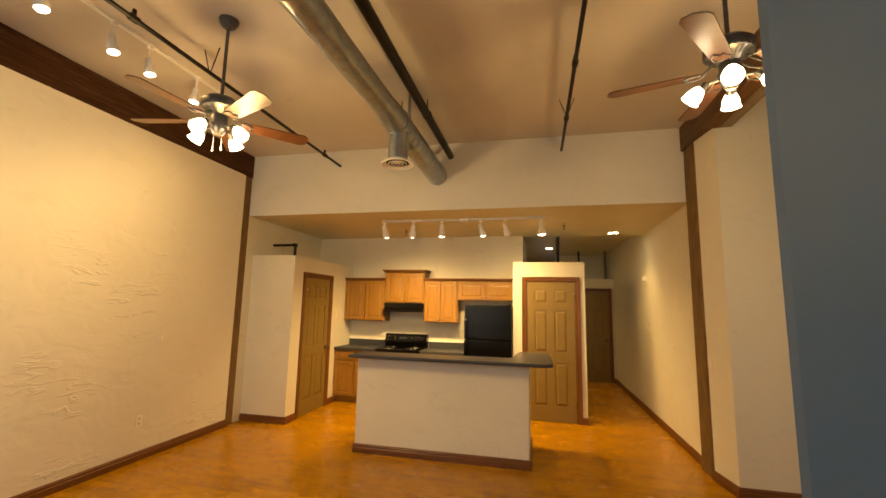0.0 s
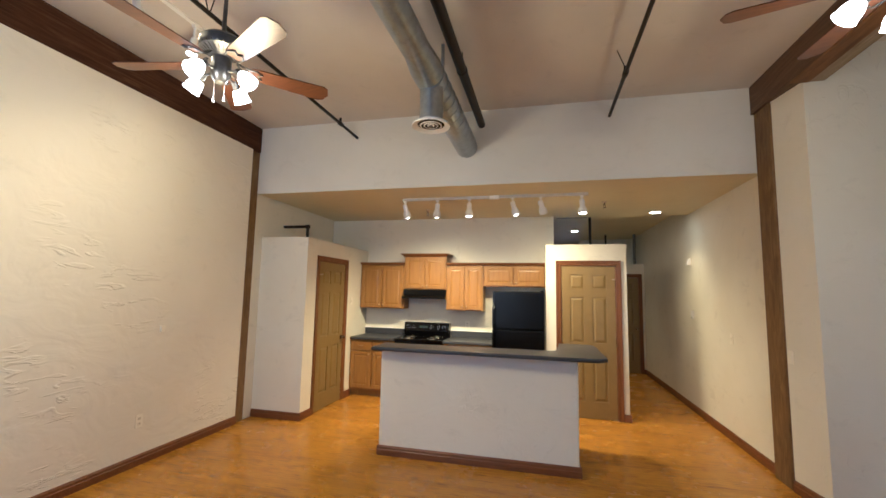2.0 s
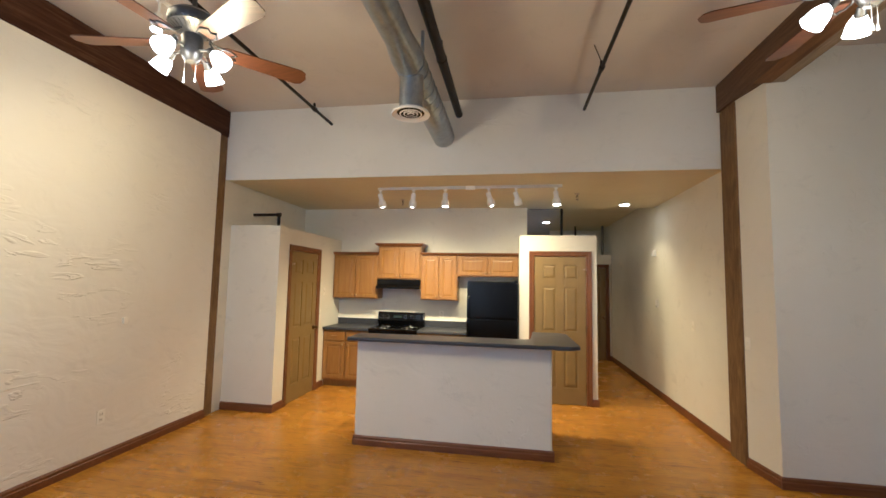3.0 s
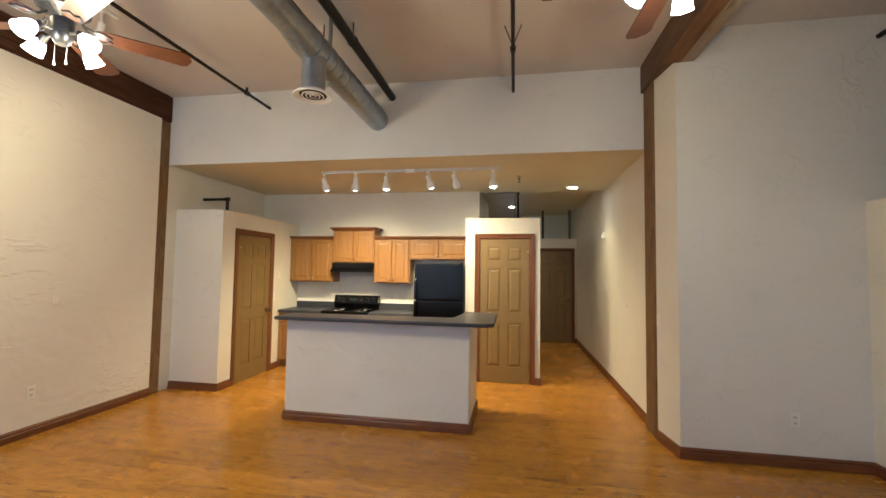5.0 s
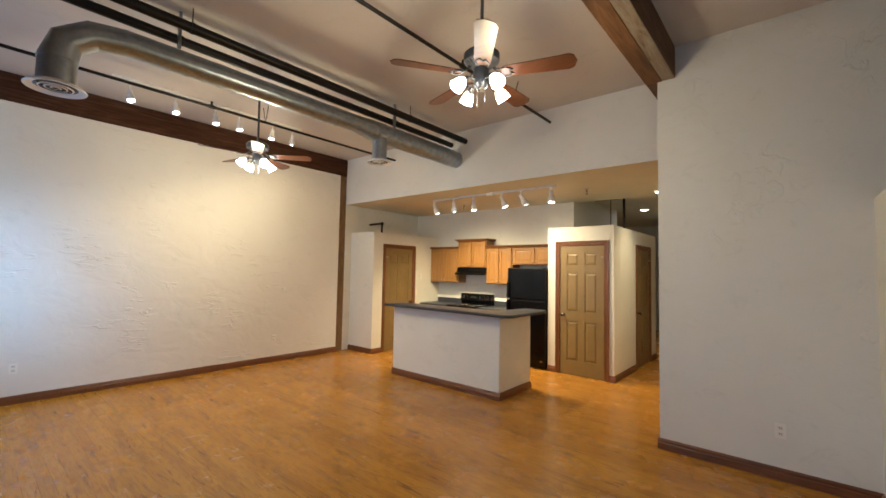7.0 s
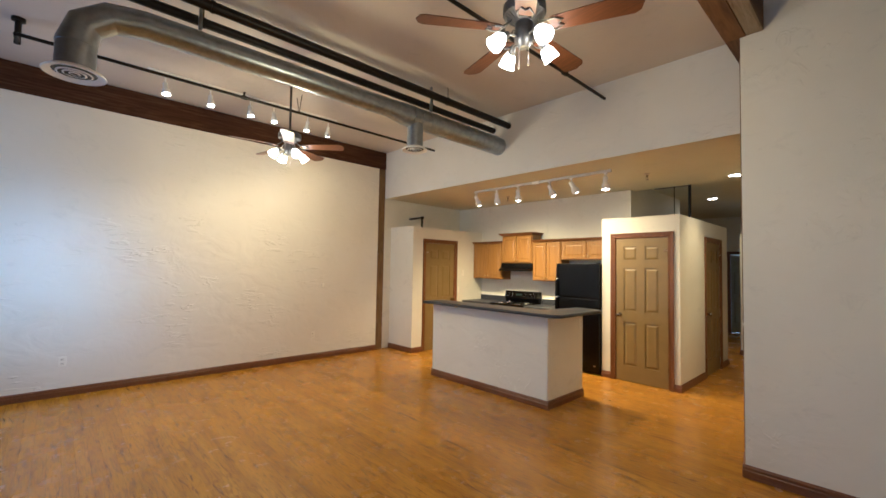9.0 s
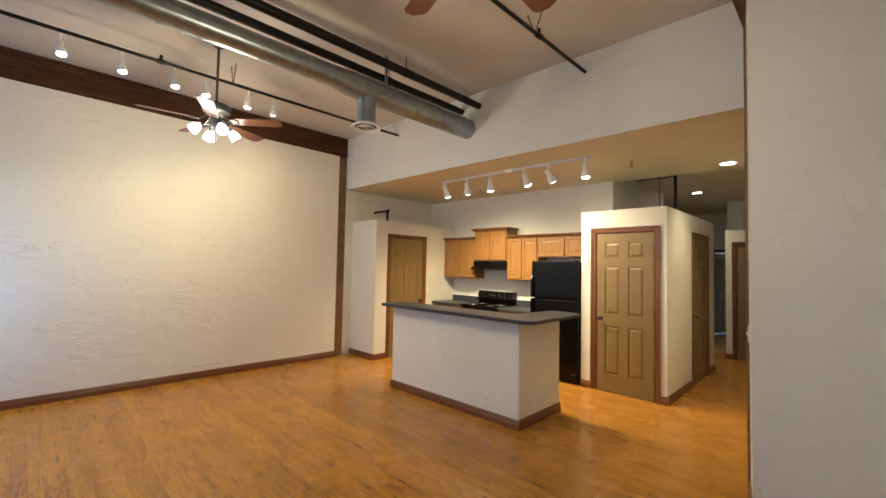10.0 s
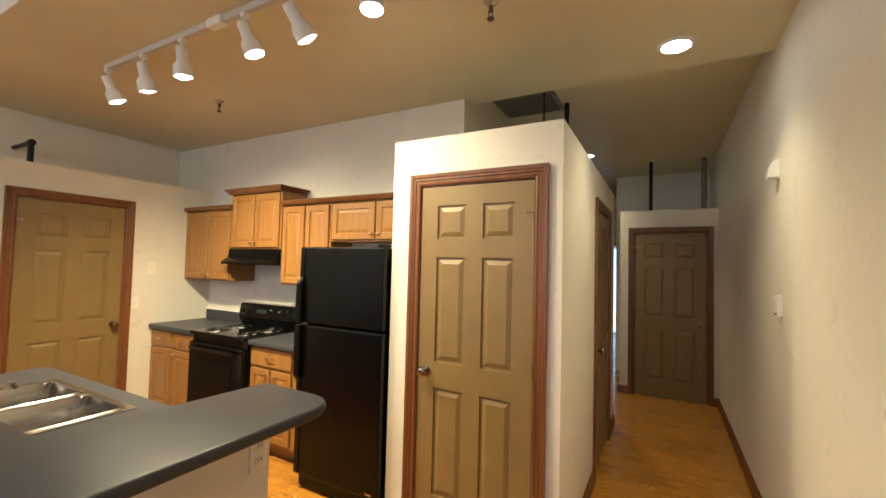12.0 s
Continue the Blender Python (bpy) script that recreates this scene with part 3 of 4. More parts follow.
# ---- kitchen island ----
SX0, SX1, SY0, SY1 = -1.66, -0.850, 4.90, 5.31
island = thing("kitchen_island", "cream plastered kitchen island with a charcoal bar top", "kitchen island", (0, 0, 0))
IX0, IX1, IY0, IY1 = -2.035, -0.085, 4.575, 5.38
bm = bmesh.new()
prism(bm, [(IX0, IY0), (IX1, IY0), (IX1, IY1), (IX1 - 0.12, IY1), (IX1 - 0.12, IY0 + 0.12), (IX0, IY0 + 0.12)], 0, 1.0495)
bmesh.ops.bevel(bm, geom=[e for e in bm.edges if abs(e.verts[0].co.z - e.verts[1].co.z) > 0.5], offset=0.014, segments=3, affect="EDGES", profile=0.5)
part("body", bm, STUCCO_SOFT, island, "cream stucco half wall")
bm = bmesh.new()


def round_top(bm, outline, z0, z1, r=0.014):
    bmesh.ops.bevel(prism(bm, outline, z0, z1), geom=[e for e in bm.edges if abs(e.verts[0].co.z - e.verts[1].co.z) < 1e-4], offset=r, segments=4, affect="EDGES", profile=0.5)
    return bm


round_top(bm, [(-2.085, 4.42), (0.075, 4.392), (0.158, 4.46), (0.156, 5.34), (0.147, 5.39), (0.124, 5.428), (0.09, 5.452), (0.05, 5.462), (-0.23, 5.466), (-0.262, 4.86), (-0.28, 4.81), (-0.33, 4.787), (-2.085, 4.787)], 1.050, 1.088, 0.012)
part("bar_top", bm, COUNTER, island, "charcoal laminate bar top with clipped corners", smooth=True)
bm = bmesh.new()
box(bm, IX0, IX1 - 0.121, IY0 + 0.121, IY1 - 0.07, 0.10, 0.73)
box(bm, IX0, IX1 - 0.121, IY1 - 0.09, IY1 - 0.07, 0.73, 0.874)
box(bm, SX1 + 0.03, IX1 - 0.121, IY0 + 0.121, IY1 - 0.09, 0.73, 0.874)
box(bm, IX0, SX0 - 0.03, IY0 + 0.121, IY1 - 0.09, 0.73, 0.874)
box(bm, IX0, IX1 - 0.121, IY0 + 0.121, IY1 - 0.14, 0.0, 0.10)
part("cabinet_body", bm, OAK, island, "honey oak cabinet body")
bm = bmesh.new()
for x0, x1, y0, y1 in ((IX0, SX0 + 0.012, IY0 + 0.121, 5.40), (SX1 - 0.012, IX1 - 0.121, IY0 + 0.121, 5.40), (SX0 + 0.012, SX1 - 0.012, IY0 + 0.121, SY0 + 0.012), (SX0 + 0.012, SX1 - 0.012, SY1 - 0.012, 5.40)):
    box(bm, x0, x1, y0, y1, 0.875, 0.914)
part("worktop", bm, COUNTER, island, "charcoal laminate worktop")
for fx in (-1.85, -1.45, -1.05, -0.65):
    bm = box(bmesh.new(), fx - 0.185, fx + 0.185, IY1 - 0.069, IY1 - 0.05, 0.13, 0.66, 0.003)
    part("cabinet_door", bm, OAK, island)
for x0, y0, x1, y1, s in ((IX0, IY0, IX1 + 0.02, IY0, -1), (IX1, IY0, IX1, IY1, -1), (IX0, IY0, IX0, IY0 + 0.12, 1)):
    b = baseboard(x0, y0, x1, y1, s)
    b.parent = island
    b.name = "base_trim"
    del b["kind"]

# sink with two bowls and a tap
sink = thing("kitchen_sink", "double bowl stainless steel sink set in the charcoal worktop", "sink", (0, 0, 0))


def bowl(x0, x1, y0, y1):
    bm = bmesh.new()

    def ring(i, z, r):
        pts = []
        for cx, cy, a0 in ((x1 - i - r, y1 - i - r, 0), (x0 + i + r, y1 - i - r, 90), (x0 + i + r, y0 + i + r, 180), (x1 - i - r, y0 + i + r, 270)):
            for k in range(5):
                a = radians(a0 + 22.5 * k)
                pts.append(bm.verts.new((cx + r * math.cos(a), cy + r * math.sin(a), z)))
        return pts
    rings = [ring(-0.010, 0.9200, 0.062), ring(-0.004, 0.9245, 0.058), ring(0.002, 0.9235, 0.054), ring(0.007, 0.912, 0.05), ring(0.016, 0.77, 0.05), ring(0.045, 0.745, 0.04)]
    for a, b in zip(rings, rings[1:]):
        for k in range(20):
            bm.faces.new((a[k], a[(k + 1) % 20], b[(k + 1) % 20], b[k]))
    bm.faces.new(rings[-1])
    return bm


mid = (SX0 + SX1) / 2
part("bowl", bowl(SX0 + 0.035, mid - 0.02, SY0 + 0.03, SY1 - 0.03), STEEL, sink, "brushed steel bowl", smooth=True)
part("bowl", bowl(mid + 0.02, SX1 - 0.035, SY0 + 0.03, SY1 - 0.03), STEEL, sink, "brushed steel bowl", smooth=True)
bm = bmesh.new()
for x0, x1, y0, y1 in ((SX0, SX1, SY0, SY0 + 0.03), (SX0, SX1, SY1 - 0.03, SY1), (SX0, SX0 + 0.035, SY0 + 0.03, SY1 - 0.03), (SX1 - 0.035, SX1, SY0 + 0.03, SY1 - 0.03), (mid - 0.02, mid + 0.02, SY0 + 0.03, SY1 - 0.03)):
    box(bm, x0, x1, y0, y1, 0.9145, 0.9195)
part("rim", bm, STEEL, sink, "polished steel rim")
tap = thing("kitchen_tap", "chrome kitchen tap with a low spout and lever", "tap", (mid, SY0 - 0.045, 0.914))
bm = bmesh.new()
lathe(bm, [(0.0, 0.0), (0.028, 0.0), (0.028, 0.01), (0.020, 0.02), (0.020, 0.06), (0.0, 0.065)])
part("base", bm, NICKEL, tap, smooth=True)
bm = bmesh.new()
tube(bm, (0, 0, 0.045), (0, 0.17, 0.115), 0.011, 0.010), tube(bm, (0, 0.17, 0.118), (0, 0.185, 0.09), 0.011, 0.010)
part("spout", bm, NICKEL, tap, smooth=True)
bm = bmesh.new()
tube(bm, (0, 0, 0.062), (0.0, -0.01, 0.082), 0.014), tube(bm, (0, -0.01, 0.08), (-0.03, 0.055, 0.125), 0.006)
part("lever", bm, NICKEL, tap, smooth=True)


# ---- cabinets ----
def raised_panel(bm, x0, x1, z0, z1, y, arch=False):
    """A framed cabinet door whose face is at y, looking towards -y."""
    f = 0.052
    rings = []
    for inset, depth in ((0.0, 0.019), (0.0, 0.004), (0.004, 0.0), (f - 0.003, 0.0), (f, 0.003), (f, 0.008), (f + 0.008, 0.008), (f + 0.030, 0.002)):
        rings.append([bm.verts.new(v) for v in ((x0 + inset, y + depth, z0 + inset), (x1 - inset, y + depth, z0 + inset), (x1 - inset, y + depth, z1 - inset), (x0 + inset, y + depth, z1 - inset))])
    for a, b in zip(rings, rings[1:]):
        for k in range(4):
            bm.faces.new((a[k], a[(k + 1) % 4], b[(k + 1) % 4], b[k]))
    bm.faces.new(rings[-1]), bm.faces.new(rings[0][::-1])


def small_knob(parent, x, y, z):
    bm = lathe(bmesh.new(), [(0.0, 0.0), (0.008, 0.0), (0.006, 0.010), (0.013, 0.016), (0.014, 0.022), (0.009, 0.027), (0.0, 0.028)], pose(x, y, z, 90), 12)
    part("knob", bm, BRASS, parent, "small brass knob", smooth=True)


def wall_cabinet(x0, x1, z0, z1, depth, label, crown=0.0):
    c = thing("wall_cabinet", label, "cabinet", (0, 0, 0), group="kitchen wall cabinets")
    f = BACK - depth
    part("body", box(bmesh.new(), x0 + 0.001, x1 - 0.001, f + 0.02, BACK - 0.002, z0, z1), OAK, c)
    mid = (x0 + x1) / 2
    for a, b, kx in ((x0 + 0.02, mid - 0.008, mid - 0.033), (mid + 0.008, x1 - 0.02, mid + 0.033)):
        bm = bmesh.new()
        raised_panel(bm, a, b, z0 + 0.015, z1 - 0.03, f)
        door = part("door", bm, OAK, c, "raised panel oak door")
        small_knob(door, kx, f, z0 + 0.06)
    bm = bmesh.new()
    e = crown
    prof = [(0.0, 0.0), (0.012, 0.0), (0.022, 0.014), (0.03 + e, 0.030 + e * 0.5), (0.03 + e, 0.038 + e * 0.5), (0.0, 0.038 + e * 0.5)]
    rows = []
    for x, y, dx, dy in ((x0, BACK - 0.002, -1, 0), (x0, f, -1, -1), (x1, f, 1, -1), (x1, BACK - 0.002, 1, 0)):
        if not e:
            dx = 0
        rows.append([bm.verts.new((x + dx * d, y + dy * d, z1 - 0.012 + z)) for d, z in prof])
    for a, b in zip(rows, rows[1:]):
        for k in range(len(prof)):
            bm.faces.new((a[k], a[(k + 1) % len(prof)], b[(k + 1) % len(prof)], b[k]))
    bm.faces.new(rows[0]), bm.faces.new(rows[-1][::-1])
    bm.faces.new([r[-1] for r in rows])
    part("crown", bm, TRIM, c, "dark stained crown moulding")


wall_cabinet(-3.385, -2.617, 1.36, 2.09, 0.295, "honey oak wall cabinet with two raised panel doors")
wall_cabinet(-2.614, -1.905, 1.68, 2.225, 0.305, "raised honey oak wall cabinet above the range hood", 0.02)
wall_cabinet(-1.902, -1.310, 1.36, 2.09, 0.295, "honey oak wall cabinet with two doors beside the refrigerator")
wall_cabinet(-1.307, -0.365, 1.745, 2.09, 0.295, "short honey oak wall cabinet above the refrigerator")

# hood
hood = thing("range_hood", "black under-cabinet range hood", "range hood", (-2.255, 0, 0))
bm = bmesh.new()
side = [(BACK - 0.004, 1.679), (6.905, 1.679), (6.895, 1.60), (6.832, 1.562), (6.822, 1.548), (6.822, 1.53), (BACK - 0.004, 1.53)]
vs = [[bm.verts.new((x, y, z)) for y, z in side] for x in (-0.362, 0.352)]
for k in range(7):
    bm.faces.new((vs[0][k], vs[0][(k + 1) % 7], vs[1][(k + 1) % 7], vs[1][k]))
bm.faces.new(vs[0]), bm.faces.new(vs[1][::-1])
part("shell", bm, BLACK, hood)
for k, (x0, x1) in enumerate(((0.14, 0.18), (0.22, 0.26))):
    part("switch", box(bmesh.new(), x0, x1, 6.893, 6.899, 1.62, 1.64), BLACKTEX, hood)


def base_cabinet(x0, x1, doors, label):
    c = thing("base_cabinet", label, "cabinet", (0, 0, 0), group="kitchen base cabinets")
    f = 6.622
    bm = box(bmesh.new(), x0, x1, f + 0.02, BACK - 0.002, 0.10, 0.872)
    box(bm, x0, x1, f + 0.085, BACK - 0.002, 0, 0.10)
    part("body", bm, OAK, c)
    w = (x1 - x0) / doors
    for k in range(doors):
        a, b = x0 + k * w + 0.012, x0 + (k + 1) * w - 0.012
        bm = bmesh.new()
        raised_panel(bm, a, b, 0.13, 0.69, f)
        door = part("door", bm, OAK, c, "raised panel oak door")
        small_knob(door, b - 0.035 if k % 2 == 0 else a + 0.035, f, 0.65)
    n = doors if w > 0.3 or doors == 2 and x1 - x0 > 0.62 else 1
    w = (x1 - x0) / n
    for k in range(n):
        a, b = x0 + k * w + 0.012, x0 + (k + 1) * w - 0.012
        dr = part("drawer", box(bmesh.new(), a, b, f, f + 0.019, 0.715, 0.855, 0.004), OAK, c, "oak drawer front")
        bm = bmesh.new()
        m = (a + b) / 2
        tube(bm, (m - 0.04, f - 0.02, 0.785), (m + 0.04, f - 0.02, 0.785), 0.005, seg=8)
        tube(bm, (m - 0.038, f, 0.785), (m - 0.038, f - 0.02, 0.785), 0.004, seg=8), tube(bm, (m + 0.038, f, 0.785), (m + 0.038, f - 0.02, 0.785), 0.004, seg=8)
        part("handle", bm, BRASS, dr, "small brass bow handle", smooth=True)
    return c


base_cabinet(-3.388, -2.642, 2, "honey oak base cabinet with two doors and drawers beside the range")
base_cabinet(-1.868, -1.372, 2, "honey oak base cabinet with one wide drawer beside the range")
base_cabinet(-1.370, -1.125, 1, "narrow honey oak base cabinet beside the refrigerator")


def worktop(x0, x1):
    t = thing("worktop", "charcoal laminate worktop with an upstand on oak cabinets", "worktop", (0, 0, 0), group="kitchen worktops")
    part("slab", box(bmesh.new(), x0, x1, 6.595, BACK - 0.003, 0.874, 0.914, 0.010), COUNTER, t)
    part("upstand", box(bmesh.new(), x0, x1, BACK - 0.022, BACK - 0.002, 0.915, 1.015, 0.003), COUNTER, t)
    part("cap", box(bmesh.new(), x0, x1, BACK - 0.024, BACK - 0.001, 1.0155, 1.027, 0.002), WHITE, t, "pale strip along the upstand")


worktop(-3.388, -2.64)
worktop(-1.87, -1.12)

# range
rng = thing("cooking_range", "black electric range with four coil burners and a raised control panel", "range", (-2.255, 0, 0))
part("body", box(bmesh.new(), -0.378, 0.378, 6.60, 7.18, 0.03, 0.895, 0.004), BLACK, rng)
part("cooktop", box(bmesh.new(), -0.381, 0.381, 6.565, 7.19, 0.896, 0.925, 0.010), BLACK, rng)
od = part("oven_door", box(bmesh.new(), -0.37, 0.37, 6.562, 6.598, 0.25, 0.83, 0.008), BLACK, rng)
part("oven_window", box(bmesh.new(), -0.23, 0.23, 6.558, 6.5615, 0.40, 0.66), BLACKTEX, od)
bm = bmesh.new()
tube(bm, (-0.31, 6.53, 0.79), (0.31, 6.53, 0.79), 0.012), tube(bm, (-0.29, 6.53, 0.79), (-0.29, 6.565, 0.79), 0.009), tube(bm, (0.29, 6.53, 0.79), (0.29, 6.565, 0.79), 0.009)
part("handle", bm, BLACKTEX, od, smooth=True)
part("storage_drawer", box(bmesh.new(), -0.37, 0.37, 6.566, 6.598, 0.06, 0.235, 0.006), BLACK, rng)
bm = bmesh.new()
side = [(7.09, 0.926), (7.055, 1.01), (7.072, 1.125), (7.095, 1.142), (7.185, 1.142), (7.185, 0.926)]
vs = [[bm.verts.new((x, y, z)) for y, z in side] for x in (-0.38, 0.38)]
for k in range(6):
    bm.faces.new((vs[0][k], vs[0][(k + 1) % 6], vs[1][(k + 1) % 6], vs[1][k]))
bm.faces.new(vs[0]), bm.faces.new(vs[1][::-1])
part("control_panel", bm, BLACK, rng)
for kx in (-0.31, -0.22, 0.08, 0.20, 0.29):
    bm = lathe(bmesh.new(), [(0.0, 0.0), (0.026, 0.0), (0.024, 0.018), (0.016, 0.024), (0.0, 0.024)], pose(kx, 7.064, 1.07, 81.5), 16)
    kb = part("control_knob", bm, BLACKTEX, rng, smooth=True)
    bm = lathe(bmesh.new(), [(0.027, 0.001), (0.029, 0.001), (0.029, 0.004), (0.027, 0.004)], pose(kx, 7.064, 1.07, 81.5), 20, True)
    part("knob_ring", bm, NICKEL, kb)
bm = box(bmesh.new(), -0.12, 0.02, -0.003, 0.0, -0.018, 0.02)
part("clock_display", bm, GREEN, rng, "dim green display").matrix_basis = pose(0, 7.0625, 1.07, -8.5)
for bx, by, r in ((-0.2, 6.72, 0.10), (0.2, 6.72, 0.078), (-0.2, 6.97, 0.078), (0.2, 6.97, 0.10)):
    bm = lathe(bmesh.new(), [(r * 1.06, 0.0), (r * 1.075, 0.004), (r * 1.11, 0.004), (r * 1.125, 0.0)], pose(bx, by, 0.9255), 28)
    pan = part("drip_pan", bm, STEEL, rng, "bright steel rim of a drip pan", smooth=True)
    bm = bmesh.new()
    for q in (0.35, 0.6, 0.85):
        ring = [(q * r + 0.006, 0.0), (q * r + 0.003, 0.006), (q * r - 0.003, 0.006), (q * r - 0.006, 0.0)]
        lathe(bm, ring, pose(bx, by, 0.931), 24, True)
    part("coil", bm, BLACKTEX, pan, smooth=True)

# refrigerator
fr = thing("refrigerator", "black two door top-freezer refrigerator beside the closet", "refrigerator", (-0.735, 0, 0))
part("body", box(bmesh.new(), -0.36, 0.355, 6.49, 7.16, 0.03, 1.665, 0.006), BLACKTEX, fr)
part("grille", box(bmesh.new(), -0.35, 0.345, 6.46, 6.489, 0.02, 0.10), BLACKTEX, fr)
fd = part("freezer_door", box(bmesh.new(), -0.362, 0.357, 6.425, 6.488, 1.145, 1.675, 0.014), BLACKTEX, fr)
ld = part("lower_door", box(bmesh.new(), -0.362, 0.357, 6.425, 6.488, 0.105, 1.132, 0.014), BLACKTEX, fr)
for dob, zs in ((fd, (1.60, 1.46, 1.42, 1.20, 1.147)), (ld, (0.62, 0.74, 0.78, 1.08, 1.130))):
    bm = bmesh.new()
    rows = []
    for z, out in zip(zs, (0.003, 0.006, 0.034, 0.040, 0.036)):
        rows.append([bm.verts.new(v) for v in ((-0.366, 6.46, z), (-0.366, 6.425 - out, z), (-0.358, 6.419 - out, z), (-0.334, 6.419 - out, z), (-0.326, 6.424 - out * 0.7, z), (-0.322, 6.46, z))])
    for a, b in zip(rows, rows[1:]):
        for k in range(6):
            bm.faces.new((a[k], a[(k + 1) % 6], b[(k + 1) % 6], b[k]))
    bm.faces.new(rows[0]), bm.faces.new(rows[-1])
    part("handle", bm, BLACKTEX, dob, "moulded black grip on the door edge")
    part("edge_trim", box(bmesh.new(), -0.3615, -0.322, 6.419, 6.4245, max(min(zs) - 0.5, 0.12) if dob is ld else 1.60, max(zs) if dob is ld else 1.67), BLACK, dob)
part("hinge_cover", box(bmesh.new(), 0.30, 0.35, 6.43, 6.50, 1.676, 1.69), BLACKTEX, fr)
part("badge", box(bmesh.new(), 0.26, 0.31, 6.4215, 6.4245, 0.13, 0.14), NICKEL, ld)


# ---- ceiling fans ----
def bend_pipe(b, pts, radii, seg=24):
    """A tube through points with a radius at each, mitred at the corners."""
    rings = []
    for k, p in enumerate(pts):
        p = Vector(p)
        d0 = (p - Vector(pts[k - 1])).normalized() if k else (Vector(pts[1]) - p).normalized()
        d1 = (Vector(pts[k + 1]) - p).normalized() if k < len(pts) - 1 else d0
        way = (d0 + d1).normalized()
        side = way.cross(Vector((1, 0.01, 0))).normalized() if abs(way.x) < 0.9 else way.cross(Vector((0, 0, 1))).normalized()
        up = side.cross(way).normalized()
        rings.append([b.verts.new(p + (side * math.cos(2 * math.pi * j / seg) + up * math.sin(2 * math.pi * j / seg)) * radii[k]) for j in range(seg)])
    for a, c in zip(rings, rings[1:]):
        for j in range(seg):
            b.faces.new((a[j], a[(j + 1) % seg], c[(j + 1) % seg], c[j]))
    return b


def ceiling_fan(x, y, HZ, turn, lights, power, label):
    f = thing("ceiling_fan", label, "ceiling fan", (x, y, 0), 0, group="ceiling fans")
    part("canopy", lathe(bmesh.new(), [(0.0, CEIL - 0.075), (0.02, CEIL - 0.075), (0.045, CEIL - 0.06), (0.068, CEIL - 0.025), (0.072, CEIL - 0.001), (0.0, CEIL - 0.001)]), PEWTER, f, "pewter ceiling canopy", smooth=True)
    part("rod", tube(bmesh.new(), (0, 0, HZ + 0.07), (0, 0, CEIL - 0.07), 0.0125, seg=12), PEWTER, f, smooth=True)
    part("motor", lathe(bmesh.new(), [(0.0, HZ + 0.085), (0.035, HZ + 0.08), (0.105, HZ + 0.068), (0.128, HZ + 0.045), (0.128, HZ + 0.005), (0.12, HZ - 0.01), (0.095, HZ - 0.02), (0.055, HZ - 0.055), (0.0, HZ - 0.055)], seg=32), PEWTER, f, "pewter motor housing", smooth=True)
    bm = bmesh.new()
    for k in range(24):
        a = 2 * math.pi * k / 24
        c, s = math.cos(a), math.sin(a)
        tube(bm, (0.127 * c, 0.127 * s, HZ + 0.0), (0.062 * c, 0.062 * s, HZ - 0.045), 0.004, seg=5)
    part("vent_rib", bm, IRON, f, "ring of pale vent ribs")
    part("switch_housing", lathe(bmesh.new(), [(0.0, HZ - 0.055), (0.052, HZ - 0.055), (0.056, HZ - 0.07), (0.056, HZ - 0.16), (0.044, HZ - 0.185), (0.03, HZ - 0.205), (0.0, HZ - 0.21)]), PEWTER, f, smooth=True)
    for k in range(5):
        m = pose(0, 0, HZ - 0.097, 0, 0, turn + 72 * k)
        b = bmesh.new()
        outline = [(0.150, -0.040), (0.175, -0.054), (0.60, -0.073), (0.632, -0.055), (0.640, -0.028), (0.650, 0.0), (0.640, 0.028), (0.632, 0.055), (0.60, 0.073), (0.175, 0.054), (0.150, 0.040)]
        tilt = m @ pose(0, 0, 0, -12)
        prism(b, outline, -0.003, 0.003, tilt)
        blade = part("blade", b, BLADE, f, "cherry wood fan blade")
        b = bmesh.new()
        loop = [(0.085, 0.006, 0.045), (0.11, 0.018, 0.02), (0.145, 0.040, -0.006), (0.19, 0.044, -0.008), (0.228, 0.022, -0.008), (0.205, 0.002, -0.008), (0.228, -0.022, -0.008), (0.19, -0.044, -0.008), (0.145, -0.040, -0.006), (0.11, -0.018, 0.02), (0.085, -0.006, 0.045)]
        bend_pipe(b, [tilt @ Vector(p) for p in loop], [0.0055] * len(loop), 8)
        part("blade_iron", b, IRON, blade, "scrolled metal blade iron")
    for k in range(4):
        a = radians(lights + 90 * k)
        c, s = math.cos(a), math.sin(a)
        b = bmesh.new()
        tube(b, (0.04 * c, 0.04 * s, HZ - 0.14), (0.12 * c, 0.12 * s, HZ - 0.15), 0.008, seg=8)
        tube(b, (0.115 * c, 0.115 * s, HZ - 0.145), (0.145 * c, 0.145 * s, HZ - 0.178), 0.018, 0.024, seg=12)
        arm = part("light_arm", b, PEWTER, f, smooth=True)
        turnm = Matrix.Translation((0.143 * c, 0.143 * s, HZ - 0.165)) @ Vector((-0.66 * c, -0.66 * s, 0.75)).to_track_quat("Z", "Y").to_matrix().to_4x4()
        b = lathe(bmesh.new(), [(0.022, 0.0), (0.034, -0.014), (0.049, -0.045), (0.055, -0.072), (0.056, -0.098), (0.063, -0.112), (0.060, -0.112), (0.052, -0.098), (0.050, -0.072), (0.0, -0.030)], turnm @ Matrix.Scale(0.82, 4), 20)
        part("glass_shade", b, SHADE, arm, "lit frosted tulip glass shade", smooth=True)
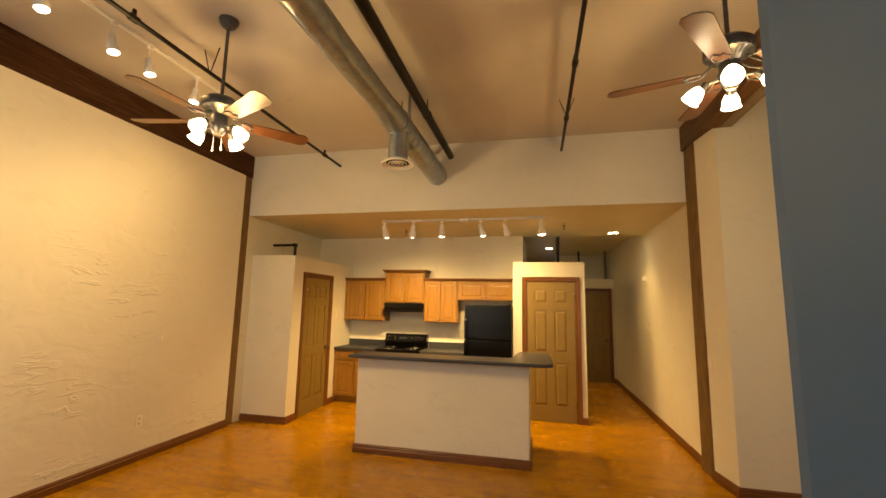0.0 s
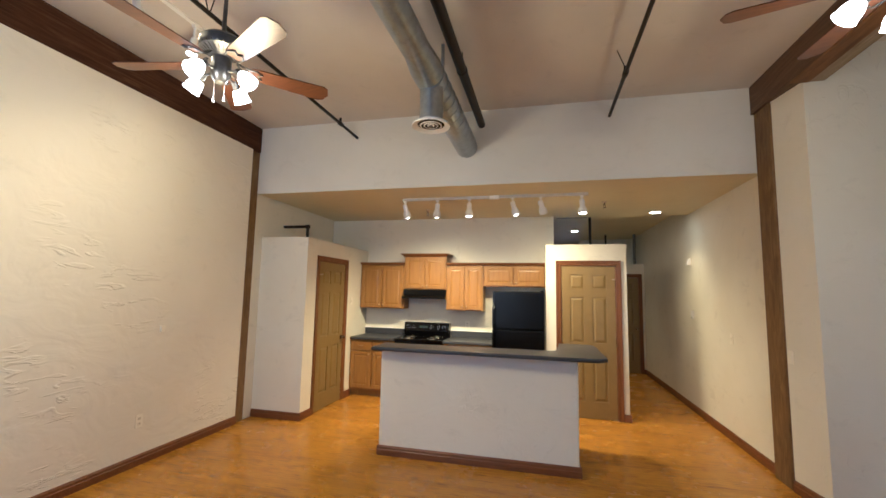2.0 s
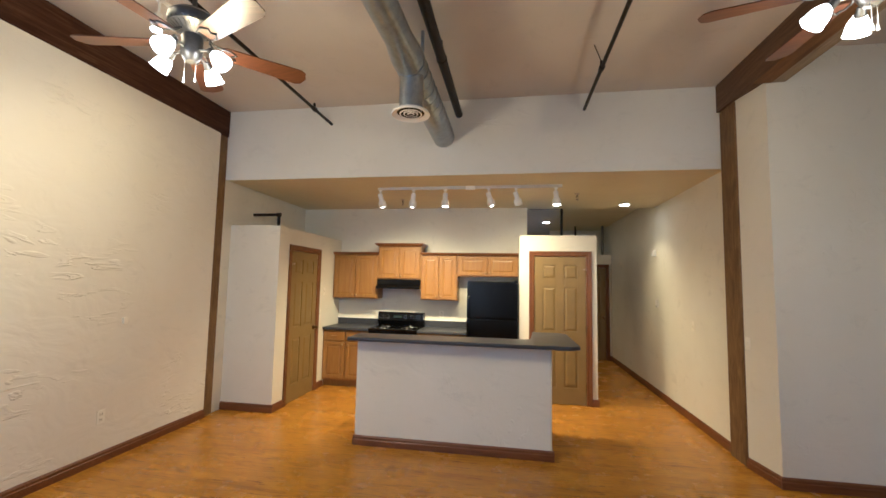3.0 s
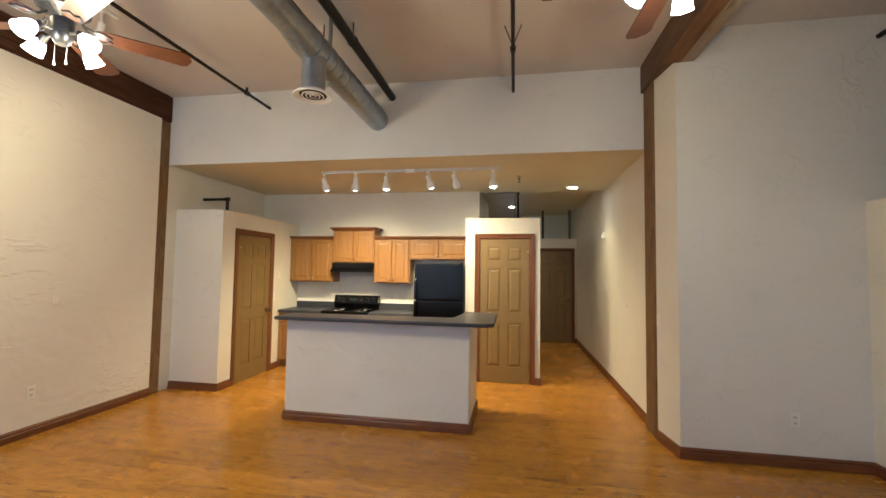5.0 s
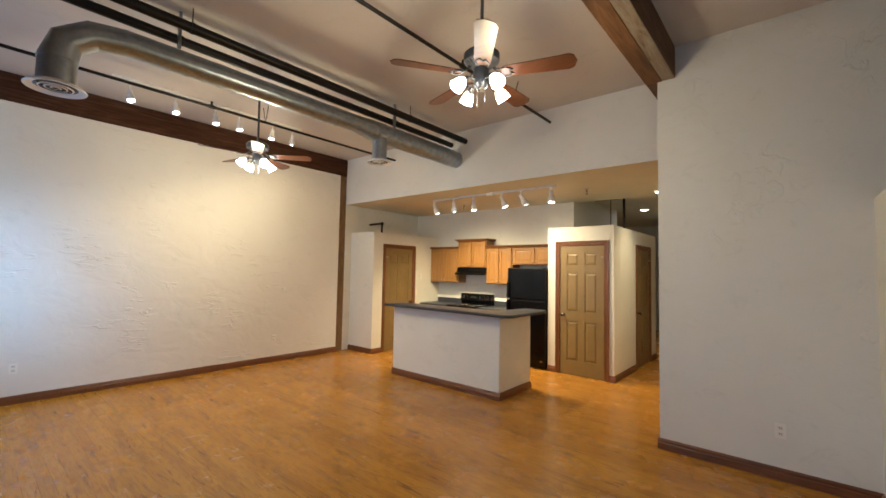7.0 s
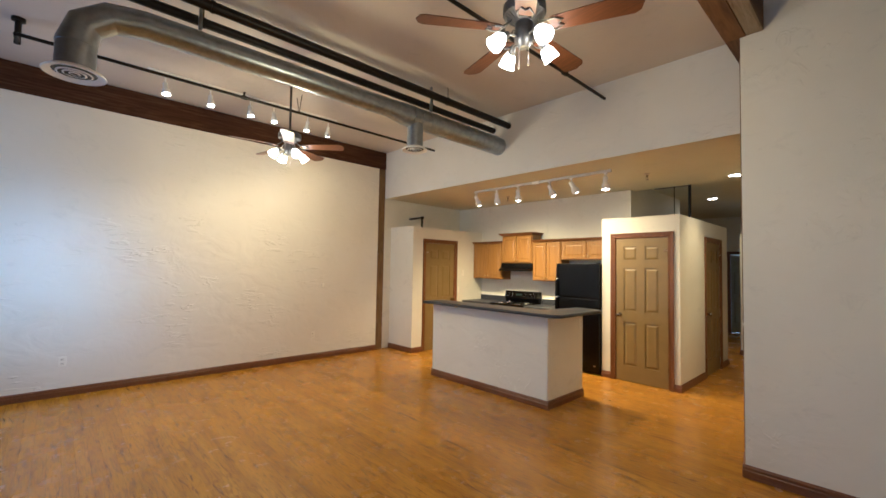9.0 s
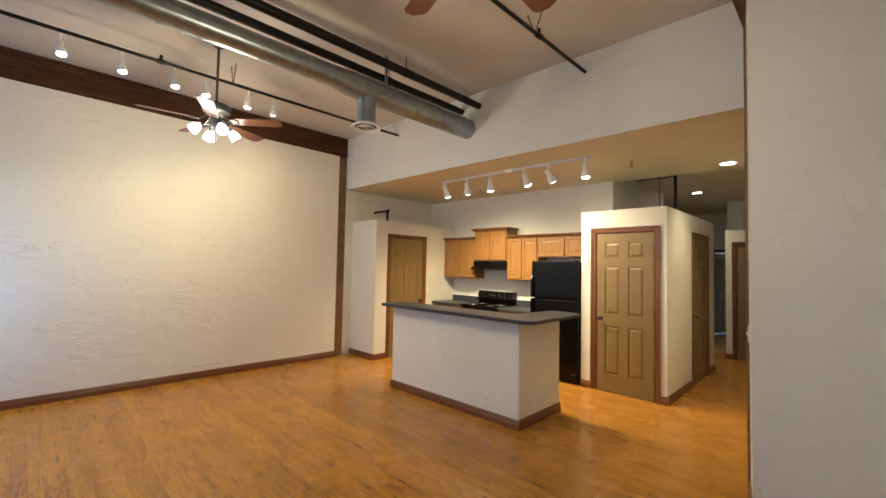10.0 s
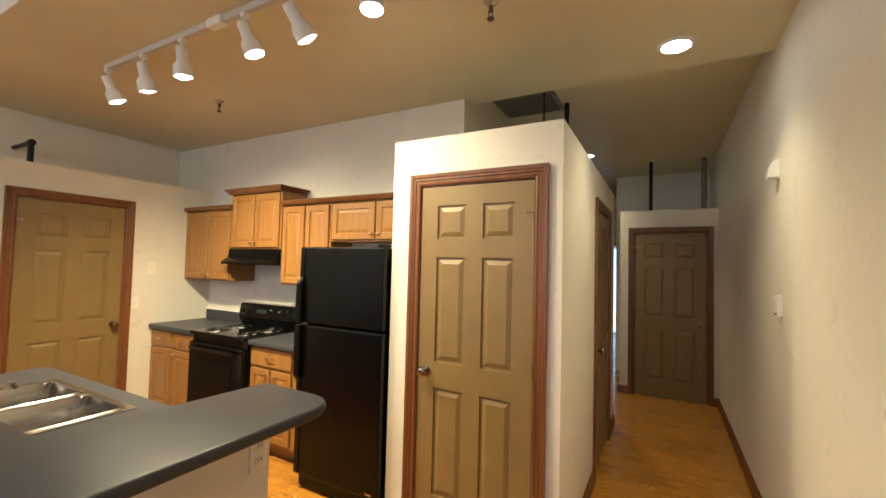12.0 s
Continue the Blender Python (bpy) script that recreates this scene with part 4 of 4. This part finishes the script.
    for px, py, l in ((0.025, 0.01, 0.09), (-0.02, -0.02, 0.105)):
        b = tube(bmesh.new(), (px, py, HZ - 0.20), (px, py, HZ - 0.20 - l), 0.0018, seg=5)
        tube(b, (px, py, HZ - 0.20 - l), (px, py, HZ - 0.23 - l), 0.003, 0.006, seg=8)
        part("pull_chain", b, NICKEL, f, "thin pull chain with a knob")
    lamp("fan_light", "POINT", (x, y, HZ - 0.47), power, WARM, shadow_soft_size=0.12)
    return f


ceiling_fan(-2.275, 2.443, 3.075, 47, 1, FAN_LIGHT * 0.92, "five blade cherry ceiling fan with four lit glass shades")
ceiling_fan(1.075, 2.455, 3.105, 19.5, -21, FAN_LIGHT * 0.60, "cherry ceiling fan with four lit glass shades near the beam")


# ---- track lights ----
def track_head(x, y, z, aim, power, drop=0.075, spread=142, size=1.0):
    """One can lamp that hangs from a track at z and points along aim."""
    h = thing("track_head", "white can spotlight hanging from a ceiling track", "spotlight", (x, y, z), group="track spotlights")
    aim = Vector(aim).normalized()
    b = tube(bmesh.new(), (0, 0, 0), (0, 0, -drop), 0.009, seg=8)
    box(b, -0.017, 0.017, -0.017, 0.017, -0.022, 0.0)
    part("stem", b, WHITE, h)
    m = Matrix.Translation((0, 0, -drop)) @ (-aim).to_track_quat("Z", "Y").to_matrix().to_4x4() @ Matrix.Scale(size, 4)
    part("can", lathe(bmesh.new(), [(0.0, 0.03), (0.026, 0.028), (0.031, 0.02), (0.031, -0.055), (0.050, -0.085), (0.052, -0.145), (0.048, -0.145), (0.045, -0.09), (0.0, -0.085)], m, 20), WHITE, h, "white enamel lamp can", smooth=True)
    part("lamp_face", lathe(bmesh.new(), [(0.0, -0.158), (0.020, -0.155), (0.037, -0.146), (0.0445, -0.132)], m, 20), BULB, h, "lit lamp face", smooth=True)
    eye = Vector((x, y, z - drop)) + aim * 0.175
    lamp("spot_light", "SPOT", eye, power, WARM, eye + aim, spot_size=radians(spread), spot_blend=1.0, shadow_soft_size=0.05)
    return h


t = thing("light_track", "white ceiling track above the kitchen", "light track", (0, 0, 0))
part("rail", box(bmesh.new(), -2.235, 0.145, 5.659, 5.686, LOW - 0.026, LOW + 0.012, 0.003), RAILPAINT, t)
part("feed_box", box(bmesh.new(), -1.06, -0.94, 5.648, 5.697, LOW - 0.036, LOW + 0.011, 0.004), WHITE, t)
for hx, ax, ay, strength in ((-2.20, 0.14, 0.42, 0.85), (-1.75, -0.15, 0.32, 1.25), (-1.325, -0.02, 0.12, 1.4), (-0.765, 0.30, 0.30, 1.0), (-0.42, 0.30, 0.65, 0.24), (0.07, 0.05, -0.05, 0.26)):
    track_head(hx, 5.672, LOW - 0.026, (ax, ay, -1), TRACK_SPOT * strength)
t = thing("light_track", "white ceiling track beside the stucco wall", "light track", (0, 0, 0))
part("rail", box(bmesh.new(), -3.165, -3.13, 1.15, 3.52, CEIL - 0.02, CEIL - 0.001, 0.003), WHITE, t)
for hy, ax, ay in ((1.32, 0.30, 0.10), (1.79, 0.22, 0.05), (2.26, 0.2, 0.06), (2.57, 0.15, 0.06), (3.06, 0.0, -0.1), (3.38, -0.35, 0.1)):
    track_head(-3.147, hy, CEIL - 0.02, (ax, ay, -1.0), WALL_SPOT, 0.135, size=0.82)


# ---- recessed lights ----
def can_light(x, y, z, power, label):
    c = thing("recessed_light", label, "ceiling light", (x, y, z), group="recessed hall lights")
    part("trim_ring", lathe(bmesh.new(), [(0.075, -0.001), (0.098, -0.001), (0.096, -0.007), (0.078, -0.010), (0.075, -0.004)], None, 28, True), WHITE, c, "white trim ring", smooth=True)
    part("lens", lathe(bmesh.new(), [(0.0, -0.003), (0.074, -0.003)], None, 28), BULB, c, "lit lens")
    lamp("can_light", "SPOT", (x, y, z - 0.03), power, WARM, (x, y, 0), spot_size=radians(105), spot_blend=1.0, shadow_soft_size=0.07)


can_light(1.22, 7.03, LOW + 0.0040, CAN_LIGHT, "round recessed ceiling light over the hall entrance")
can_light(0.29, 9.80, HALL_CEIL, CAN_LIGHT * 0.85, "round recessed ceiling light in the back hall")


# ---- ducts and pipes ----
def diffuser(parent, x, y, z, r=0.165):
    b = lathe(bmesh.new(), [(r * 0.72, 0.012), (r, -0.004), (r * 1.02, 0.004), (r * 0.95, 0.018), (r * 0.70, 0.04)], pose(x, y, z), 36, True)
    d = part("diffuser_ring", b, WHITE, parent, "white round diffuser ring", smooth=True)
    b = bmesh.new()
    for q in (0.56, 0.36, 0.16):
        lathe(b, [(r * q + 0.006, 0.004), (r * q - 0.004, 0.0), (r * q - 0.006, 0.002), (r * q + 0.004, 0.008)], pose(x, y, z), 28, True)
    part("diffuser_cone", b, WHITE, d, smooth=True)
    # black disc across the duct mouth: the shade inside it, put in as colour
    part("diffuser_throat", lathe(bmesh.new(), [(0.0, 0.014), (r * 0.78, 0.014)], pose(x, y, z), 28), BLACKTEX, d)


DX, DZ = -1.265, 3.350
duct = thing("air_duct", "galvanised spiral air duct hung under the ceiling", "air duct", (0, 0, 0))
b = bmesh.new()
pts = [(-1.36, 0.52, 2.91), (-1.36, 0.52, 3.12), (-1.355, 0.56, 3.26), (-1.335, 0.70, 3.36), (-1.325, 0.90, 3.39), (-1.32, 1.15, 3.39), (-1.275, 3.16, 3.375), (DX - 0.005, 3.36, 3.36), (DX, SOFFIT, DZ)]
bend_pipe(b, pts, [0.115, 0.115, 0.112, 0.108, 0.103, 0.102, 0.102, 0.125, 0.125], 32)
part("pipe", b, GALV, duct, "galvanised round duct", smooth=True).data.set_sharp_from_angle(angle=radians(15))
part("collar_band", tube(bmesh.new(), (-1.36, 0.52, 3.10), (-1.36, 0.52, 3.112), 0.119, seg=28), GALV, duct, smooth=True)
for k in range(14):
    y = 1.20 + 0.14 * k
    sx, sz = -1.32 + (y - 1.15) * 0.0224, 3.39 - (y - 1.15) * 0.0075
    b = tube(bmesh.new(), (sx - 0.02, y - 0.003, sz), (sx + 0.0, y + 0.003, sz), 0.1045, seg=28)
    part("seam_band", b, GALV, duct, smooth=True)
for k in range(12):
    y = 3.44 + 0.14 * k
    b = tube(bmesh.new(), (DX, y - 0.003, 3.357), (DX, y + 0.003, 3.357), 0.1275, seg=28)
    part("seam_band", b, GALV, duct, smooth=True)
part("branch", tube(bmesh.new(), (DX, 3.535, 2.99), (DX, 3.535, 3.34), 0.095, seg=24), GALV, duct, smooth=True)
diffuser(duct, DX, 3.535, 2.965, 0.15)
diffuser(duct, -1.36, 0.52, 2.89, 0.175)
for y in (1.25, 3.75):
    b = box(bmesh.new(), DX + 0.02, DX + 0.045, y - 0.012, y + 0.012, 3.46, CEIL - 0.001)
    part("hanger_strap", b, GALV, duct)


def ceiling_pipe(x, z, r, y0, y1, label, hangers, mat=None):
    p = thing("ceiling_pipe", label, "pipe", (0, 0, 0), group="ceiling pipes")
    part("pipe", tube(bmesh.new(), (x, y0, z), (x, y1, z), r, seg=16), mat or PIPE, p, smooth=True)
    for y in hangers:
        b = tube(bmesh.new(), (x, y - 0.012, z), (x, y + 0.012, z), r + 0.006, seg=12)
        tube(b, (x, y, z), (x + 0.0, y, CEIL - 0.001), 0.005, seg=6)
        part("hanger", b, PIPE, p, "pipe hanger ring and rod")
    return p


ceiling_pipe(-1.091, 3.615, 0.043, FRONT, SOFFIT, "thick black pipe under the ceiling beside the air duct", (1.3, 3.9))
ceiling_pipe(-1.37, 3.606, 0.040, FRONT, SOFFIT, "thick black pipe above the air duct", (1.3, 3.9))
for px, ys, ye, knobs, vs, pz in ((-2.675, 0.14, 5.00, (2.04, 4.66), 2.72, 3.568), (0.319, FRONT, 5.00, (3.21, 4.217), 4.15, 3.606)):
    p = ceiling_pipe(px, pz, 0.017, ys, SOFFIT, "thin black sprinkler pipe under the ceiling", ())
    for y in knobs:
        b = tube(bmesh.new(), (px, y - 0.03, pz), (px, y + 0.03, pz), 0.026, seg=12)
        tube(b, (px, y, pz), (px, y, pz + 0.065), 0.014, seg=10)
        part("tee_fitting", b, PIPE, p, "pipe tee with an upright sprinkler", smooth=True)
    b = bmesh.new()
    tube(b, (px, vs, pz - 0.015), (px - 0.075, vs, CEIL - 0.001), 0.0045, seg=6), tube(b, (px, vs, pz - 0.015), (px + 0.075, vs, CEIL - 0.001), 0.0045, seg=6)
    part("hanger", b, PIPE, p, "v shaped wire hanger")
b = bmesh.new()
tube(b, (-2.675, 0.14, 3.568), (-2.86, 0.14, 3.568), 0.019, seg=12), tube(b, (-2.86, 0.14, 3.55), (-2.86, 0.14, CEIL - 0.001), 0.024, seg=12), tube(b, (-2.86, 0.14, CEIL - 0.03), (-2.86, 0.14, CEIL - 0.001), 0.05, seg=16)
part("pipe_elbow", b, PIPE, p, "elbow fitting up to the ceiling", smooth=True)
ceiling_pipe(3.345, 3.60, 0.021, FRONT, NIB, "black sprinkler pipe above the side partition", ())

# elbow pipe above the left closet
kp = thing("wall_pipe", "bent black pipe rising from the closet top", "pipe", (0, 0, 0))
b = tube(bmesh.new(), (-3.705, 5.745, 2.333), (-3.705, 5.745, 2.54), 0.022, seg=14)
tube(b, (-3.69, 5.745, 2.55), (LEFT - 0.03, 5.745, 2.55), 0.020, seg=14), tube(b, (-3.735, 5.745, 2.55), (-3.68, 5.745, 2.55), 0.029, seg=14)
part("pipe", b, PIPE, kp, smooth=True)
for px, py, z0, z1, r, lab in ((0.35, 7.42, 2.338, HALL_CEIL, 0.007, "thin dark rod above the closet"), (0.405, 7.98, 2.338, HALL_CEIL, 0.022, "black pipe rising from the closet top"), (1.006, 10.45, 2.328, HALL_CEIL, 0.022, "black pipe rising above the hall closet"), (1.61, 10.45, 2.328, HALL_CEIL, 0.03, "grey pipe rising in the hall corner")):
    tagged(part("riser_pipe", tube(bmesh.new(), (px, py, z0), (px, py, z1), r, seg=12), GREYSTEEL if "grey" in lab else PIPE, smooth=True), lab, "pipe", "riser pipes")


def sprinkler(x, y, z):
    s = thing("sprinkler_head", "brass pendent fire sprinkler under the kitchen ceiling", "sprinkler", (x, y, z), group="kitchen sprinklers")
    dark = PEWTER
    part("escutcheon", lathe(bmesh.new(), [(0.0, -0.001), (0.035, -0.001), (0.030, -0.010), (0.014, -0.022), (0.0, -0.022)]), NICKEL, s, smooth=True)
    b = tube(bmesh.new(), (0, 0, -0.02), (0, 0, -0.05), 0.011, seg=10)
    tube(b, (0.012, 0, -0.045), (0.008, 0, -0.085), 0.003, seg=6), tube(b, (-0.012, 0, -0.045), (-0.008, 0, -0.085), 0.003, seg=6)
    part("frame", b, dark, s)
    part("deflector", tube(bmesh.new(), (0, 0, -0.085), (0, 0, -0.089), 0.019, seg=12), dark, s)


sprinkler(0.40, 6.19, LOW + 0.005)
sprinkler(-2.09, 6.40, LOW + 0.004)

# return grille in the hall ceiling
g = thing("air_grille", "grey slatted air grille in the hall ceiling", "air grille", (0.105, 7.84, HALL_CEIL))
# full black sheet behind the slats, painting the shade of the opening
part("frame", box(bmesh.new(), -0.26, 0.26, -0.22, 0.22, -0.006, -0.001), BLACKTEX, g)
for x0, x1, y0, y1 in ((-0.26, -0.235, -0.22, 0.22), (0.235, 0.26, -0.22, 0.22), (-0.235, 0.235, -0.22, -0.198), (-0.235, 0.235, 0.198, 0.22)):
    part("rim", box(bmesh.new(), x0, x1, y0, y1, -0.022, -0.0065), GREYSTEEL, g)
for k in range(9):
    part("slat", box(bmesh.new(), -0.234, 0.234, -0.19 + 0.045 * k, -0.166 + 0.045 * k, -0.018, -0.0105), GREYSTEEL, g)


# ---- wall fittings ----
def plate(x, y, z, turn, kind, label):
    p = thing("wall_outlet" if kind == "outlet" else "light_switch", label, "outlet" if kind == "outlet" else "switch", (x, y, z), turn)
    part("plate", box(bmesh.new(), -0.036, 0.036, -0.006, -0.0005, -0.058, 0.058, 0.002), IVORY, p)
    if kind == "outlet":
        for dz in (-0.024, 0.024):
            part("socket", box(bmesh.new(), -0.017, 0.017, -0.0085, -0.0062, dz - 0.014, dz + 0.014, 0.001), IVORY_SHADED, p)
            bm = box(bmesh.new(), -0.008, -0.005, -0.0092, -0.0086, dz - 0.003, dz + 0.007)
            box(bm, 0.005, 0.008, -0.0092, -0.0086, dz - 0.003, dz + 0.007)
            part("slot", bm, PIPE, p)
    else:
        part("toggle", box(bmesh.new(), -0.005, 0.005, -0.016, -0.0062, -0.012, 0.012, 0.001), IVORY, p)


plate(LEFT, 3.68, 0.40, 90, "outlet", "ivory double outlet on the stucco wall")
plate(LEFT, 0.59, 0.40, 90, "outlet", "ivory double outlet on the stucco wall")
plate(2.64, NIB, 0.384, 0, "outlet", "ivory double outlet on the end wall")
plate(1.7105, 4.78, 1.14, -81, "switch", "cream painted blank plate on the narrow wall return")
plate(IX1, 5.325, 0.90, 90, "outlet", "ivory double outlet in the island end")
plate(BOX_L, 6.60, 1.47, 90, "switch", "ivory light switch beside the closet door")
plate(HALL, 6.0, 1.17, -90, "switch", "ivory light switch on the hall wall")
plate(BOX_L, 6.465, 1.13, 90, "switch", "small ivory switch plate low beside the closet door")
plate(-1.60, BACK, 1.12, 0, "outlet", "ivory double outlet above the worktop")
t = thing("wall_sensor", "small white sensor block on the stucco wall", "sensor", (LEFT, 3.836, 1.233), 90)
part("cover", box(bmesh.new(), -0.022, 0.022, -0.02, -0.0005, -0.03, 0.03, 0.004), IVORY, t)
t = thing("thermostat", "white thermostat box on the hall wall", "thermostat", (HALL, 7.23, 1.39), -90)
part("cover", box(bmesh.new(), -0.034, 0.034, -0.026, -0.0005, -0.058, 0.058, 0.004), WHITE, t)
part("slider", box(bmesh.new(), -0.02, 0.02, -0.029, -0.0265, -0.05, -0.04), PIPE, t)
t = thing("door_chime", "small white wall box high on the hall wall", "chime", (HALL, 7.28, 2.16), -90)
bm = bmesh.new()
profile = [(-0.0005, -0.05), (-0.052, -0.045), (-0.052, -0.02), (-0.030, 0.045), (-0.0005, 0.055)]
ends = [[bm.verts.new((x, y, z)) for y, z in profile] for x in (-0.04, 0.04)]
for k in range(5):
    bm.faces.new((ends[0][k], ends[0][(k + 1) % 5], ends[1][(k + 1) % 5], ends[1][k]))
bm.faces.new(ends[0]), bm.faces.new(ends[1])
part("cover", bm, WHITE, t)
part("base", box(bmesh.new(), -0.045, 0.045, -0.006, -0.0004, -0.055, 0.060), IVORY, t)


# ---- bricks of the pier beside the window wall ----
pier = bpy.data.objects["wall_brick_pier"]
bm = box(bmesh.new(), 0.0, 0.012, 0.0, 0.200, 0.0, 0.062)
for v in bm.verts:
    if v.co.x > 0.006:
        v.co.y = 0.100 + (v.co.y - 0.100) * 0.97
        v.co.z = 0.031 + (v.co.z - 0.031) * 0.92
brick_mesh = bpy.data.meshes.new("brick")
bm.to_mesh(brick_mesh)
bm.free()
brick_mesh.materials.append(BRICKFACE)
rnd = random.Random(3)
for row in range(51):
    for k in range(4):
        y = -0.305 - 0.21 * k + (0.105 if row % 2 else 0.0)
        if y < FRONT or y + 0.2 > -0.092:
            continue
        ob = new("brick", brick_mesh)
        ob.parent = pier
        ob.location = (LEFT - 0.0205 - 0.003 * rnd.random(), y, 0.006 + 0.0735 * row)


# ---- floor strips ----
def strip_mesh(length, width):
    b = bmesh.new()
    c = 0.0005
    lo = [b.verts.new((x, y, -0.006)) for x, y in ((0, 0), (length, 0), (length, width), (0, width))]
    hi = [b.verts.new((x, y, 0.0)) for x, y in ((c, c), (length - c, c), (length - c, width - c), (c, width - c))]
    b.faces.new(hi)
    for k in range(4):
        b.faces.new((lo[k], lo[(k + 1) % 4], hi[(k + 1) % 4], hi[k]))
    bmesh.ops.recalc_face_normals(b, faces=b.faces)
    me = bpy.data.meshes.new("floor_strip")
    b.to_mesh(me)
    b.free()
    me.materials.append(FLOORWOOD)
    return me


rnd = random.Random(7)
strip_w = 0.083
lengths = (1.5, 1.9, 2.3, 2.8, 3.3)
shared = {n: strip_mesh(n, strip_w) for n in lengths}
floor = bpy.data.objects["floor"]
verts, faces, singles = [], [], 0
rows = int((FAR + 2.0 - FRONT) / strip_w)
for r in range(rows):
    y = FRONT + r * strip_w
    west = LEFT - 0.01 if y < BACK else -2.0
    east = PART + 0.01 if y < NIB else HALL + 0.01
    x, end = west, west + 0.3 + rnd.random() * 1.6
    while x < east:
        end = min(end, east)
        n = round(end - x, 3)
        near = min(shared, key=lambda v: abs(v - n))
        if singles < 300 and abs(near - n) < 0.001 and 0.3 < y < 5.0:
            ob = new("floor_strip", shared[near])
            ob.parent = floor
            ob.location = (x, y, 0)
            singles += 1
        else:
            c, k = 0.0005, len(verts)
            verts += [(x, y, -0.003), (x + n, y, -0.003), (x + n, y + strip_w, -0.003), (x, y + strip_w, -0.003), (x + c, y + c, 0), (x + n - c, y + c, 0), (x + n - c, y + strip_w - c, 0), (x + c, y + strip_w - c, 0)]
            faces += [(k + 4, k + 5, k + 6, k + 7), (k, k + 1, k + 5, k + 4), (k + 1, k + 2, k + 6, k + 5), (k + 2, k + 3, k + 7, k + 6), (k + 3, k, k + 4, k + 7)]
        x = end
        end = x + rnd.choice(lengths)
me = bpy.data.meshes.new("floor_strips")
me.from_pydata(verts, [], faces)
me.materials.append(FLOORWOOD_FAR)
far_strips = new("floor_strips", me)
far_strips.parent = floor
tagged(far_strips, kind="stuff")
